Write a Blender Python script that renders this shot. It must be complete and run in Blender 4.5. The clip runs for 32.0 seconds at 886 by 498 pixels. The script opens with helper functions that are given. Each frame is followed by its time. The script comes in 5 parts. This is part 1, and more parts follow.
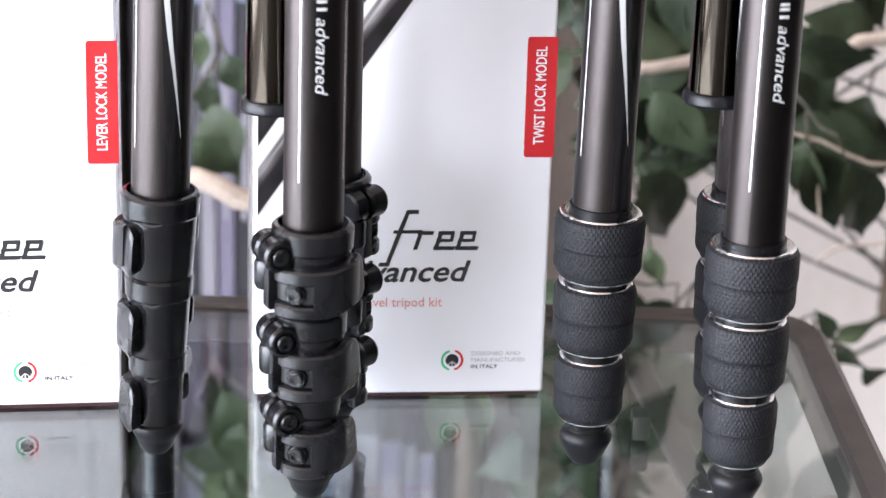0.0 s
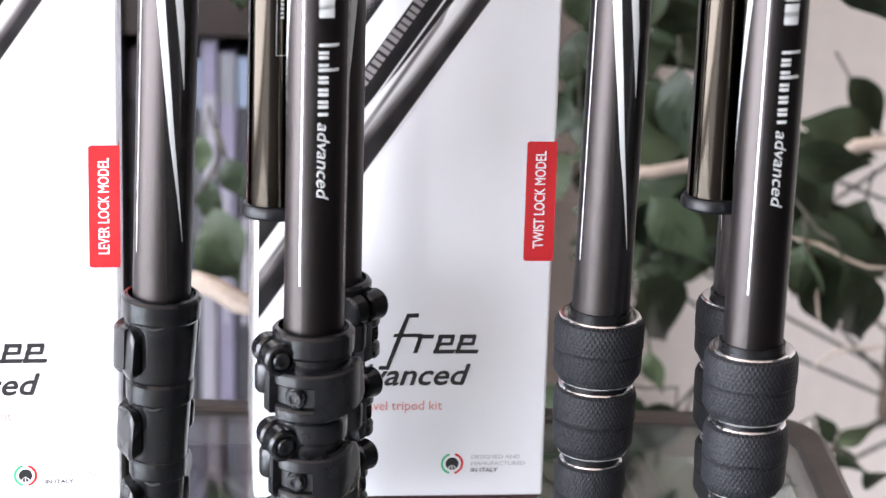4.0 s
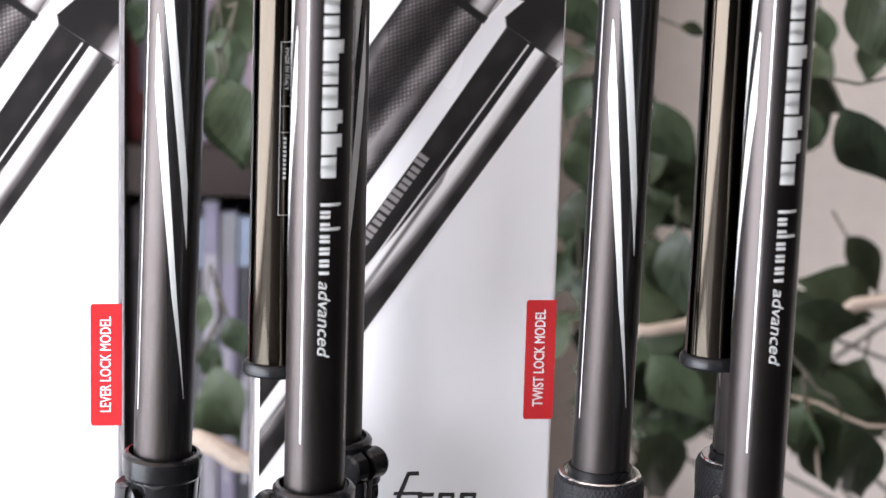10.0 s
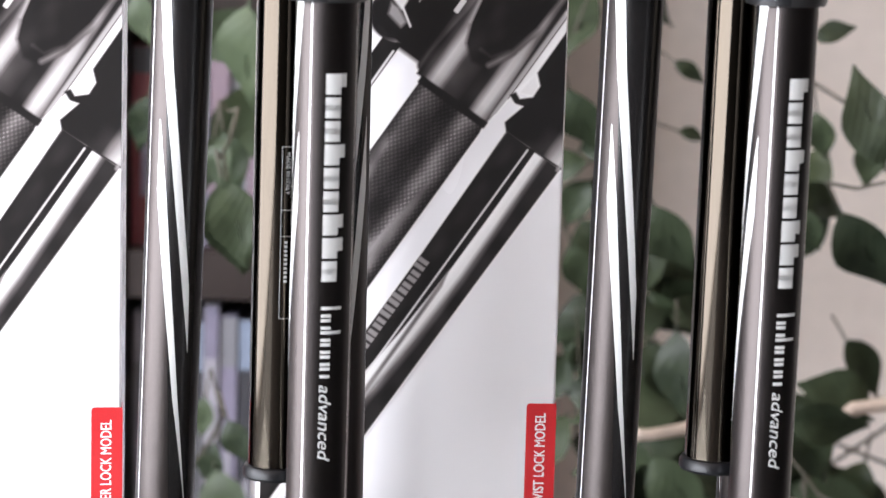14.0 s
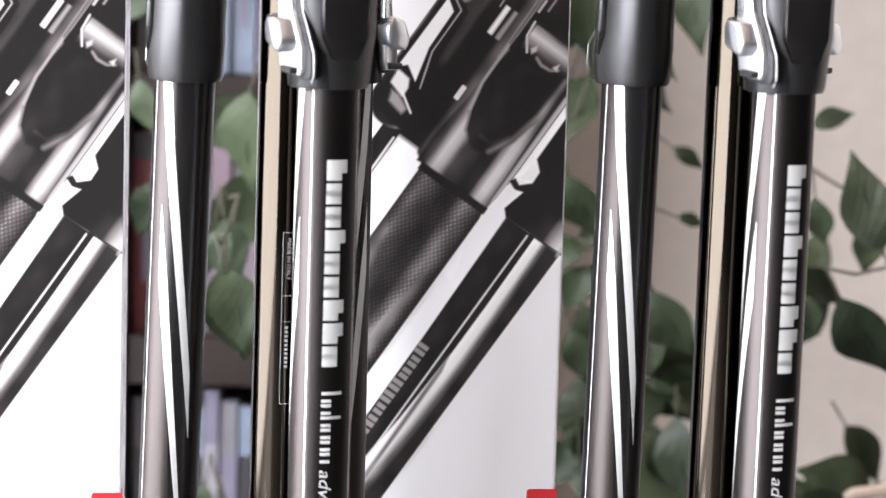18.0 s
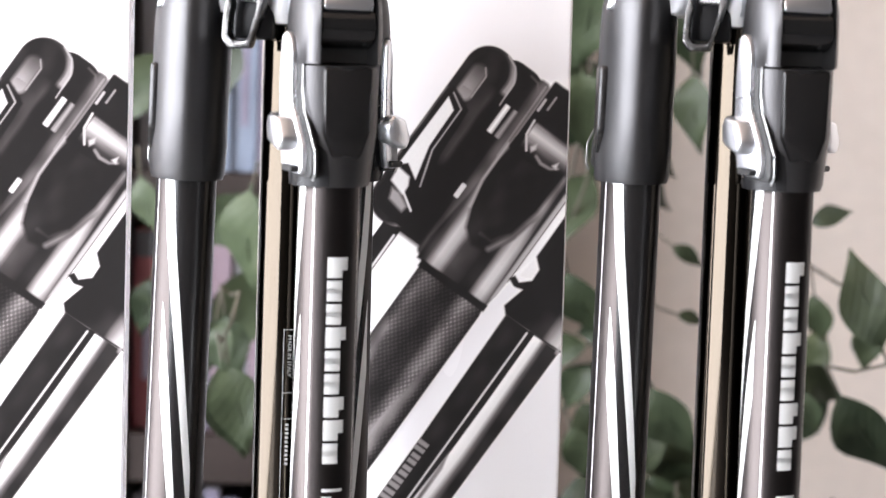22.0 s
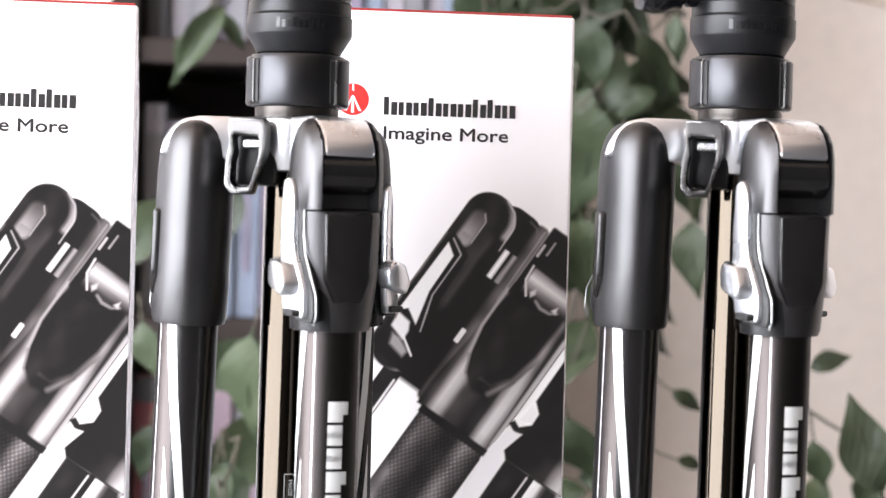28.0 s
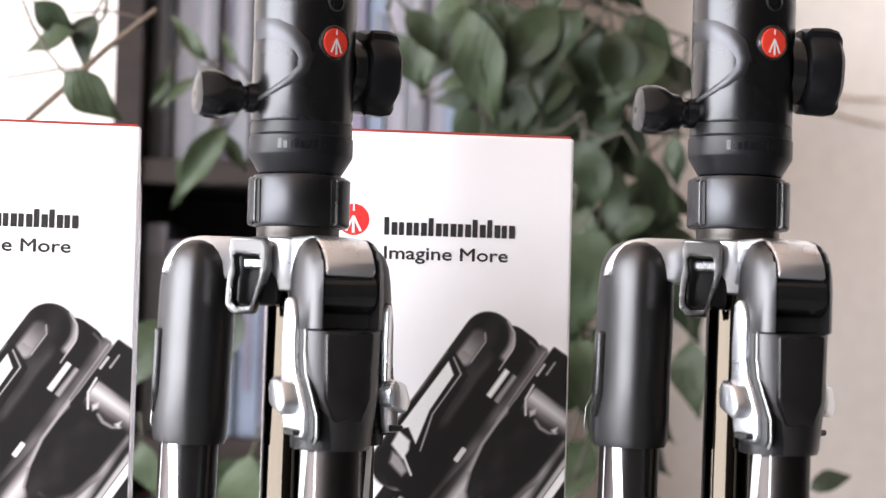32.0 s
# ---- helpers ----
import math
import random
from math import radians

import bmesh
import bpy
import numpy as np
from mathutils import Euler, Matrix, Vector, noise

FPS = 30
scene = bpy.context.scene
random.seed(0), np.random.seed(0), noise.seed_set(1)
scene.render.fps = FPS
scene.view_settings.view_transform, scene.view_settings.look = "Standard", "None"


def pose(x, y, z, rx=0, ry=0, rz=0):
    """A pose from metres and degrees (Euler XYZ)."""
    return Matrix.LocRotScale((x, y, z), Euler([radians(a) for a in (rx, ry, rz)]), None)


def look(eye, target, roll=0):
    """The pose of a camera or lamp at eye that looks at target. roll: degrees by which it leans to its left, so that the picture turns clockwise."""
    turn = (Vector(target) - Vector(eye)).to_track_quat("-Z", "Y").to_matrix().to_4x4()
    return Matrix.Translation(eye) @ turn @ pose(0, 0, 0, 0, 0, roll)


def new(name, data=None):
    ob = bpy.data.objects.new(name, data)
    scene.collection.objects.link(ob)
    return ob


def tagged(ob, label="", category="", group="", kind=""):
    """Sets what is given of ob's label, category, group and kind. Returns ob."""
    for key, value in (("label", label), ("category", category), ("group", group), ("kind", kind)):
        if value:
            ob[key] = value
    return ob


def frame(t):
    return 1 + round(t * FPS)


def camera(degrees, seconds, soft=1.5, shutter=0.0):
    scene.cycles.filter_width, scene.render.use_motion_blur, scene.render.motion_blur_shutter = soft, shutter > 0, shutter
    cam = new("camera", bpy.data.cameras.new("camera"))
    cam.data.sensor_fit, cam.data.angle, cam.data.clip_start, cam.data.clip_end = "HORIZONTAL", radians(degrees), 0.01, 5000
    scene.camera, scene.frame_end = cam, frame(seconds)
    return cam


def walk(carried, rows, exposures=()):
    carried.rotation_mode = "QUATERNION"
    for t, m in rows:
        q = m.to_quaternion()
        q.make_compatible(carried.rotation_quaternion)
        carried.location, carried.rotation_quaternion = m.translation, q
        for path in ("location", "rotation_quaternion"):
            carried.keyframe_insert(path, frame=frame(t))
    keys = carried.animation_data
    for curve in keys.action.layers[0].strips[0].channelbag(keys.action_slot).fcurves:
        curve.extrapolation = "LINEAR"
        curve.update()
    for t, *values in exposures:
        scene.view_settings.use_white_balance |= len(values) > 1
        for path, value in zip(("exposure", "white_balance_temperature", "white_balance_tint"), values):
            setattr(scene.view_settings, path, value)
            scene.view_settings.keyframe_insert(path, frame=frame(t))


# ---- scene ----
cam = camera(21.75, 32.0, soft=1.25)
cam.data.dof.use_dof = True
cam.data.dof.focus_distance, cam.data.dof.aperture_fstop = 0.85, 12.5
# the camera tilts on a pivot below its lens: the eye's place at mid tilt, the lens over the pivot, tilt at the start, lean of the tilt axis
EYE, OVER, TILT, MID, LEAN = 0.3334, 0.083, -17.5, 9.134, -1.54
# seconds, degrees tilted up since the start
ROWS = [
    (0, 0.000), (0.5, 0.298), (1, 0.643), (1.5, 0.958), (2, 1.316), (2.5, 1.642),
    (3, 1.973), (3.5, 2.273), (5.5, 3.613), (6, 3.930), (6.5, 4.202), (7, 4.502),
    (7.5, 4.804), (8, 5.150), (8.5, 5.478), (9, 5.852), (9.5, 6.193), (10, 6.543),
    (10.5, 6.867), (11, 7.211), (11.5, 7.517), (12, 7.855), (12.5, 8.167), (13, 8.504),
    (13.5, 8.809), (14, 9.134), (14.5, 9.418), (15, 9.727), (15.5, 10.000), (17.5, 10.997),
    (18, 11.270), (18.5, 11.548), (19, 11.831), (19.5, 12.130), (20, 12.422), (20.5, 12.736),
    (21, 13.069), (21.5, 13.400), (22, 13.702), (22.5, 14.002), (23, 14.305), (23.5, 14.607),
    (24, 14.916), (24.5, 15.197), (25, 15.455), (25.5, 15.706), (27.5, 16.997), (28, 17.324),
    (28.5, 17.662), (29, 18.036), (29.5, 18.447), (30, 18.847), (30.5, 19.225), (31, 19.595),
    (31.5, 19.940), (32, 20.309),
]


def tilted(up):
    """The pose of the camera's mount, tilted up by so many degrees since the start."""
    return pose(0, 0, 0, 0, LEAN, 0) @ pose(0, 0, 0, 90 + TILT + up, 0, 0) @ pose(0, OVER, 0.005)


PIVOT = Matrix.Translation(Vector((0, 0, EYE)) - tilted(MID).translation)
walk(cam, [(t, PIVOT @ tilted(up)) for t, up in ROWS],
     [(0.0, 0.08, 6150, 10), (7.0, -0.10, 6280, 10), (13.0, -0.19, 6380, 10), (18.0, -0.06, 6450, 10), (21.0, 0.07, 6480, 10), (25.0, 0.13, 6480, 10), (28.0, 0.02, 6500, 10), (30.0, -0.11, 6520, 10), (32.0, -0.24, 6520, 10)])

# ---- light ----
world = bpy.data.worlds.new("world")
scene.world = world
world.use_nodes = True
sky = world.node_tree.nodes.new("ShaderNodeTexSky")
sky.sky_type, sky.sun_disc, sky.sun_elevation, sky.sun_rotation = "NISHITA", False, radians(40), radians(250)
world.node_tree.links.new(sky.outputs[0], world.node_tree.nodes["Background"].inputs[0])
world.node_tree.nodes["Background"].inputs[1].default_value = 0.12


def lamp(name, kind, m, power, size=(1, 1), color=(1, 1, 1)):
    data = bpy.data.lights.new(name, kind)
    data.energy, data.color = power, color
    if kind == "AREA":
        data.shape, data.size, data.size_y = "RECTANGLE", *size
    ob = new(name, data)
    ob.matrix_world = m
    return ob


# daylight in the opening of the window
lamp("window_daylight", "AREA", look((-2.98, -2.15, 0.66), (-1.0, -2.15, 0.66)), 960, (6.2, 2.2), (0.925, 0.94, 1.015))

# ---- materials ----


def shader(name, rough=0.5, metal=0.0, **more):
    m = bpy.data.materials.new(name)
    m.use_nodes = True
    b = m.node_tree.nodes["Principled BSDF"]
    b.inputs["Roughness"].default_value, b.inputs["Metallic"].default_value = rough, metal
    for k, v in more.items():
        b.inputs[k.replace("_", " ")].default_value = v
    return m, m.node_tree.nodes, m.node_tree.links, b


def coat(name, color, rough=0.5, metal=0.0, vary=0.12, scale=30.0, grain=600.0, bump=0.05, stretch=(1, 1, 1), rough_vary=0.1, **more):
    """A surface of one colour with stains at a large scale, grain at a fine one, and fine relief."""
    m, n, l, b = shader(name, rough, metal, **more)
    co = n.new("ShaderNodeTexCoord")
    mp = n.new("ShaderNodeMapping")
    mp.inputs["Scale"].default_value = stretch
    l.new(co.outputs["Object"], mp.inputs[0])
    big, fine = n.new("ShaderNodeTexNoise"), n.new("ShaderNodeTexNoise")
    big.inputs["Scale"].default_value, fine.inputs["Scale"].default_value = scale, grain
    big.inputs["Detail"].default_value, fine.inputs["Detail"].default_value = 4, 3
    for t in (big, fine):
        l.new(mp.outputs[0], t.inputs["Vector"])
    add = n.new("ShaderNodeMath")
    add.operation = "ADD"
    l.new(big.outputs["Fac"], add.inputs[0])
    l.new(fine.outputs["Fac"], add.inputs[1])
    ramp = n.new("ShaderNodeMapRange")
    ramp.inputs["From Min"].default_value, ramp.inputs["From Max"].default_value = 0.6, 1.4
    ramp.inputs["To Min"].default_value, ramp.inputs["To Max"].default_value = 1 - vary, 1 + vary
    l.new(add.outputs[0], ramp.inputs["Value"])
    mix = n.new("ShaderNodeVectorMath")
    mix.operation = "SCALE"
    mix.inputs[0].default_value = color[:3]
    l.new(ramp.outputs[0], mix.inputs["Scale"])
    l.new(mix.outputs[0], b.inputs["Base Color"])
    rr = n.new("ShaderNodeMapRange")
    rr.inputs["From Min"].default_value, rr.inputs["From Max"].default_value = 0.3, 0.7
    rr.inputs["To Min"].default_value, rr.inputs["To Max"].default_value = max(0.02, rough - rough_vary), rough + rough_vary
    l.new(big.outputs["Fac"], rr.inputs["Value"])
    l.new(rr.outputs[0], b.inputs["Roughness"])
    if bump:
        bp = n.new("ShaderNodeBump")
        bp.inputs["Strength"].default_value, bp.inputs["Distance"].default_value = bump, 0.0006
        l.new(fine.outputs["Fac"], bp.inputs["Height"])
        l.new(bp.outputs[0], b.inputs["Normal"])
    return m


def toned(name, rough=0.4):
    """Printed greys: the tone stands in a colour attribute of the print."""
    m, n, l, b = shader(name, rough)
    a = n.new("ShaderNodeAttribute")
    a.attribute_name = "tone"
    l.new(a.outputs["Color"], b.inputs["Base Color"])
    b.inputs["Specular IOR Level"].default_value = 0.25
    return m


WALL = coat("beige_wall_paint", (0.80, 0.74, 0.685), 0.85, vary=0.06, scale=1.3, grain=90, bump=0.15)
# unseen ceiling, its tone lowered to weaken the bounced light
CEIL = coat("toned_down_ceiling", (0.55, 0.44, 0.36), 0.9, vary=0.04, scale=1, grain=80)
# unseen east wall: near black so the tubes' right sides reflect darkness
EAST_WALL = coat("unseen_dark_side_wall", (0.022, 0.02, 0.018), 0.8, vary=0.1, scale=2, grain=90, bump=0.15)
# unseen wall behind the camera: darkened to cut bounce and frontal sheen
DARK_WALL = coat("unseen_dark_rear_wall", (0.02, 0.018, 0.016), 0.8, vary=0.15, scale=2, grain=90, bump=0.15)
FLOOR = coat("grey_stone_floor", (0.17, 0.17, 0.175), 0.45, vary=0.12, scale=5, grain=60)
CARD = coat("white_box_card", (0.86, 0.85, 0.865), 0.26, vary=0.015, scale=9, grain=26, bump=0.35, rough_vary=0.05, stretch=(1, 1, 0.35))
RED = coat("red_print", (0.62, 0.035, 0.03), 0.3, vary=0.05, scale=20, grain=500)
ANOD = coat("dark_anodised_tube", (0.050, 0.0435, 0.0415), 0.43, 1.0, vary=0.05, scale=10, grain=900, bump=0.02, rough_vary=0.03)
# darker copy of the tube metal: the front's dark reflection put into colour
TUBE_FACE = coat("shaded_tube_face", (0.026, 0.0228, 0.022), 0.40, 1.0, vary=0.05, scale=10, grain=900, bump=0.02, rough_vary=0.03)
BLACK_TUBE = coat("black_gloss_tube", (0.006, 0.006, 0.006), 0.16, 0.0, vary=0.1, scale=20, grain=700, bump=0.01, rough_vary=0.04)
COLUMN = coat("black_anodised_column", (0.038, 0.032, 0.025), 0.085, 1.0, vary=0.05, scale=16, grain=700, bump=0.01, stretch=(1, 1, 0.1), rough_vary=0.03)
PLASTIC = coat("black_moulded_plastic", (0.0054, 0.0054, 0.0062), 0.21, vary=0.2, scale=90, grain=2500, bump=0.05, rough_vary=0.07, Specular_IOR_Level=0.36)
RUBBER = coat("dark_grey_rubber", (0.0050, 0.0052, 0.0062), 0.38, vary=0.15, scale=60, grain=2200, bump=0.1, Specular_IOR_Level=0.24)
LEVER = coat("black_lever_plastic", (0.0075, 0.0075, 0.0085), 0.30, vary=0.12, scale=60, grain=2000, bump=0.05, Specular_IOR_Level=0.42)
SILVER = coat("satin_silver_alloy", (0.72, 0.735, 0.765), 0.29, 1.0, vary=0.03, scale=40, grain=1800, bump=0.008, rough_vary=0.03)
CHROME = coat("bright_steel_ring", (0.78, 0.78, 0.8), 0.15, 1.0, vary=0.05, scale=80, grain=2000, bump=0.02)
MAGN = coat("black_magnesium_paint", (0.066, 0.065, 0.066), 0.42, 1.0, vary=0.05, scale=60, grain=3000, bump=0.012, rough_vary=0.02)
WHITE_INK = coat("white_ink", (0.72, 0.72, 0.72), 0.45, vary=0.05, scale=60, grain=2000, bump=0)
SILVER_INK = coat("silver_ink", (0.62, 0.63, 0.62), 0.42, 0.35, vary=0.05, scale=60, grain=2000, bump=0)
BLACK_INK = coat("black_print", (0.03, 0.028, 0.028), 0.35, vary=0.1, scale=60, grain=900, bump=0)
GREY_INK = coat("grey_print", (0.45, 0.45, 0.45), 0.4, vary=0.1, scale=60, grain=900, bump=0)
GREEN_INK = coat("green_print", (0.05, 0.45, 0.2), 0.4, vary=0.1, scale=60, grain=900, bump=0)
PRINT = toned("photo_print", 0.4)
BRONZE = coat("bronze_table_metal", (0.062, 0.054, 0.049), 0.42, 0.5, vary=0.15, scale=20, grain=500, bump=0.06)
STEEL = coat("dark_polished_steel", (0.030, 0.031, 0.032), 0.36, 1.0, vary=0.1, scale=20, grain=500, bump=0.02)
WOOD_DARK = coat("dark_shelf_wood", (0.021, 0.015, 0.013), 0.5, vary=0.3, scale=8, grain=120, stretch=(1, 1, 8), Specular_IOR_Level=0.2)
BARK = coat("brown_bark", (0.09, 0.065, 0.045), 0.8, vary=0.3, scale=40, grain=400, bump=0.4)


def glass(name, tint=(0.93, 0.97, 0.95), ior=1.5):
    m, n, l, b = shader(name, 0.0, IOR=ior)
    b.inputs["Base Color"].default_value = (*tint, 1)
    b.inputs["Transmission Weight"].default_value = 1.0
    return m


GLASS = glass("table_glass", (0.80, 0.88, 0.87), 1.75)

# ---- building tools ----


def link(name, bm, material, parent=None, label="", smooth=True):
    me = bpy.data.meshes.new(name)
    bm.normal_update()
    bm.to_mesh(me)
    bm.free()
    for m in material if isinstance(material, (list, tuple)) else [material]:
        me.materials.append(m)
    if smooth:
        me.shade_smooth()
        me.set_sharp_from_angle(angle=radians(32))
    ob = new(name, me)
    if parent:
        ob.parent = parent
    if label:
        tagged(ob, label)
    return ob


def part(name, bm, material, parent, label="", smooth=True):
    return link(name, bm, material, parent, label, smooth)


def thing(name, label, category, m=Matrix(), group="", kind=""):
    ob = new(name)
    ob.empty_display_size = 0.02
    ob.matrix_world = m
    return tagged(ob, label, category, group, kind)


def put(bm, m):
    bmesh.ops.transform(bm, matrix=m, verts=bm.verts)
    return bm


def block(x0, y0, z0, x1, y1, z1, bevel=0.0, seg=2, bm=None):
    b = bmesh.new()
    bmesh.ops.create_cube(b, size=1)
    put(b, Matrix.Translation(((x0 + x1) / 2, (y0 + y1) / 2, (z0 + z1) / 2)) @ Matrix.Diagonal((x1 - x0, y1 - y0, z1 - z0, 1)))
    if bevel:
        bmesh.ops.bevel(b, geom=b.edges[:], offset=bevel, segments=seg, affect="EDGES", profile=0.5)
    return join(bm, b) if bm else b


def join(a, b):
    me = bpy.data.meshes.new("joined")
    b.to_mesh(me)
    b.free()
    a.from_mesh(me)
    bpy.data.meshes.remove(me)
    return a


def lathe(profile, seg=48, bm=None, squash=None):
    """Turns (radius, height) pairs about z. squash(angle, r, z) may change a radius."""
    b = bmesh.new()
    rings = []
    for r, z in profile:
        ring = []
        for i in range(seg):
            a = 2 * math.pi * i / seg
            q = squash(a, r, z) if squash else r
            ring.append(b.verts.new((q * math.cos(a), q * math.sin(a), z)))
        rings.append(ring)
    for p, q in zip(rings, rings[1:]):
        for i in range(seg):
            b.faces.new((p[i], p[(i + 1) % seg], q[(i + 1) % seg], q[i]))
    for ring, flip in ((rings[0], True), (rings[-1], False)):
        b.faces.new(ring[::-1] if flip else ring)
    bmesh.ops.recalc_face_normals(b, faces=b.faces[:])
    return join(bm, b) if bm else b


def slab(outline, depth, bevel=0.0, seg=2, bm=None):
    """An outline in x and z with a depth along y, from y = 0 back to y = depth."""
    b = bmesh.new()
    front = [b.verts.new((x, 0, z)) for x, z in outline]
    back = [b.verts.new((x, depth, z)) for x, z in outline]
    n = len(outline)
    b.faces.new(front)
    b.faces.new(back[::-1])
    for i in range(n):
        b.faces.new((front[i], back[i], back[(i + 1) % n], front[(i + 1) % n]))
    bmesh.ops.recalc_face_normals(b, faces=b.faces[:])
    if bevel:
        bmesh.ops.bevel(b, geom=b.edges[:], offset=bevel, segments=seg, affect="EDGES", profile=0.5)
    return join(bm, b) if bm else b


def rod(points, radius, seg=12, bm=None, caps=True):
    """A round bar along points; radius may be one number or one a point."""
    b = bmesh.new()
    pts = [Vector(p) for p in points]
    rs = radius if isinstance(radius, (list, tuple)) else [radius] * len(pts)
    rings, up = [], Vector((0.31, 0.17, 0.93))
    for i, p in enumerate(pts):
        d = (pts[min(i + 1, len(pts) - 1)] - pts[max(i - 1, 0)]).normalized()
        s = d.cross(up)
        s = s.normalized() if s.length > 1e-4 else d.orthogonal().normalized()
        t = s.cross(d)
        up = t
        rings.append([b.verts.new(p + rs[i] * (math.cos(2 * math.pi * k / seg) * s + math.sin(2 * math.pi * k / seg) * t)) for k in range(seg)])
    for p, q in zip(rings, rings[1:]):
        for k in range(seg):
            b.faces.new((p[k], p[(k + 1) % seg], q[(k + 1) % seg], q[k]))
    if caps:
        b.faces.new(rings[0][::-1])
        b.faces.new(rings[-1])
    bmesh.ops.recalc_face_normals(b, faces=b.faces[:])
    return join(bm, b) if bm else b


def letters(text, size, material, parent, m, label="", squeeze=1.0, bold=0.0, name="lettering"):
    """Words in the built-in font, as a flat mesh 0.1 mm thick, starting at m's origin and running along m's x."""
    cu = bpy.data.curves.new("words", "FONT")
    cu.body, cu.size, cu.extrude, cu.resolution_u = text, size, 0.00003, 3
    tmp = bpy.data.objects.new("words", cu)
    me = bpy.data.meshes.new_from_object(tmp)
    bpy.data.objects.remove(tmp)
    bpy.data.curves.remove(cu)
    me.name = name
    me.transform(Matrix.Diagonal((squeeze, 1, 1, 1)))
    if bold:
        # heavier strokes: the same words again, a hair to either side
        b = bmesh.new()
        for i, (dx, dy) in enumerate(((0, 0), (1, 0), (-1, 0), (0, 1), (0, -1))):
            extra = me.copy()
            extra.transform(Matrix.Translation((dx * bold, dy * bold, i * 0.000004)))
            b.from_mesh(extra)
            bpy.data.meshes.remove(extra)
        b.to_mesh(me)
        b.free()
    me.transform(m)
    me.materials.clear()
    me.materials.append(material)
    ob = new(name, me)
    ob.parent = parent
    if label:
        tagged(ob, label)
    return ob

# ---- the room ----
X0, X1, Y0, Y1, Z0, Z1 = -3.0, 2.0, -5.6, 1.62, -0.5, 2.1


def wall(name, pieces, label, paint=None):
    b = bmesh.new()
    for p in pieces:
        block(*p, bm=b)
    return tagged(link(name, b, paint or WALL, smooth=False), label, "wall", kind="structure")


wall("wall_north", [(X0 - 0.12, Y1, Z0, X1 + 0.12, Y1 + 0.12, Z1)], "plain beige painted wall behind the plant")
wall("wall_east", [(X1, Y0, Z0, X1 + 0.12, Y1, Z1)], "unseen side wall, near black to keep reflections dark", EAST_WALL)
WY0, WY1, WZ0, WZ1 = -5.3, 1.0, -0.46, 1.8
wall("wall_west", [(X0 - 0.12, Y0, Z0, X0, WY0, Z1), (X0 - 0.12, WY1, Z0, X0, Y1, Z1), (X0 - 0.12, WY0, Z0, X0, WY1, WZ0), (X0 - 0.12, WY0, WZ1, X0, WY1, Z1)], "beige wall with a window opening")
wall("wall_south", [(X0 - 0.12, Y0 - 0.12, Z0, X1 + 0.12, Y0, Z1)], "unseen wall behind the camera, near black to cut bounce and sheen", DARK_WALL)
tagged(link("floor", block(X0, Y0, Z0 - 0.1, X1, Y1, Z0), FLOOR, smooth=False), "grey stone floor", "floor", kind="structure")
tagged(link("ceiling", block(X0 - 0.12, Y0 - 0.12, Z1, X1 + 0.12, Y1 + 0.12, Z1 + 0.1), CEIL, smooth=False), "unseen ceiling, toned down to weaken bounced light", "ceiling", kind="structure")

# ---- glass table ----
TABLE = -0.0015
table = thing("glass_table", "glass-topped coffee table with a dark bronze metal rim", "table", pose(0, 0, TABLE))
TX0, TX1, TY0, TY1 = -0.64, 0.1625, 0.22, 0.974
part("glass_top", block(TX0, TY0, -0.008, TX1, TY1, 0.0, 0.001, 1), GLASS, table, "clear glass sheet").visible_shadow = False


def rim_path(inset, cut=0.03):
    x0, x1, y0, y1 = TX0 - inset, TX1 + inset, TY0 - inset, TY1 + inset
    out = []
    for cx, cy, a0 in ((x1 - cut, y1 - cut, 0), (x0 + cut, y1 - cut, 90), (x0 + cut, y0 + cut, 180), (x1 - cut, y0 + cut, 270)):
        out += [(cx + cut * math.cos(radians(a0 + 15 * i)), cy + cut * math.sin(radians(a0 + 15 * i))) for i in range(7)]
    return out


rim = bmesh.new()
loops = []
for inset, z in ((-0.004, -0.009), (-0.0015, 0.0006), (0.0005, 0.0022), (0.010, 0.0022), (0.0135, -0.001), (0.0135, -0.022), (0.0, -0.022), (-0.004, -0.020)):
    loops.append([rim.verts.new((x, y, z)) for x, y in rim_path(inset)])
for p, q in zip(loops, loops[1:] + loops[:1]):
    for i in range(len(p)):
        rim.faces.new((p[i], p[(i + 1) % len(p)], q[(i + 1) % len(p)], q[i]))
bmesh.ops.recalc_face_normals(rim, faces=rim.faces[:])
part("rim", rim, BRONZE, table, "dark bronze metal rim")
for x, y in ((TX0 + 0.03, TY0 + 0.03), (TX0 + 0.03, TY1 - 0.03), (TX1 - 0.03, TY0 + 0.03)):
    part("leg", put(lathe([(0.014, Z0 - TABLE), (0.014, -0.02)], 24), pose(x, y, 0)), BRONZE, table)
# steel posts under the back of the sheet, each with a clamping knob and a bracket
for x in (-0.1046, 0.0785):
    part("leg", put(lathe([(0.0066, Z0 - TABLE), (0.0066, -0.0150), (0.0058, -0.0135), (0.0020, -0.0130)], 28), pose(x, 0.87, 0)), STEEL, table, "dark steel post under the glass")
part("clamp_knob", put(lathe([(0.0040, 0.0), (0.0066, 0.0006), (0.0070, 0.0020), (0.0070, 0.0062), (0.0062, 0.0072), (0.0020, 0.0074)], 24), pose(0.0840, 0.87, -0.0275, 0, 90, 0)), STEEL, table, "dark round clamping knob")
part("bracket", block(0.0845, 0.865, -0.0200, 0.0915, 0.877, -0.0095, 0.0012, 2), BRONZE, table, "small dark bracket")
strut = block(-0.0058, 0, -0.0215, 0.0058, 0.230, -0.0180, 0.0006, 1)
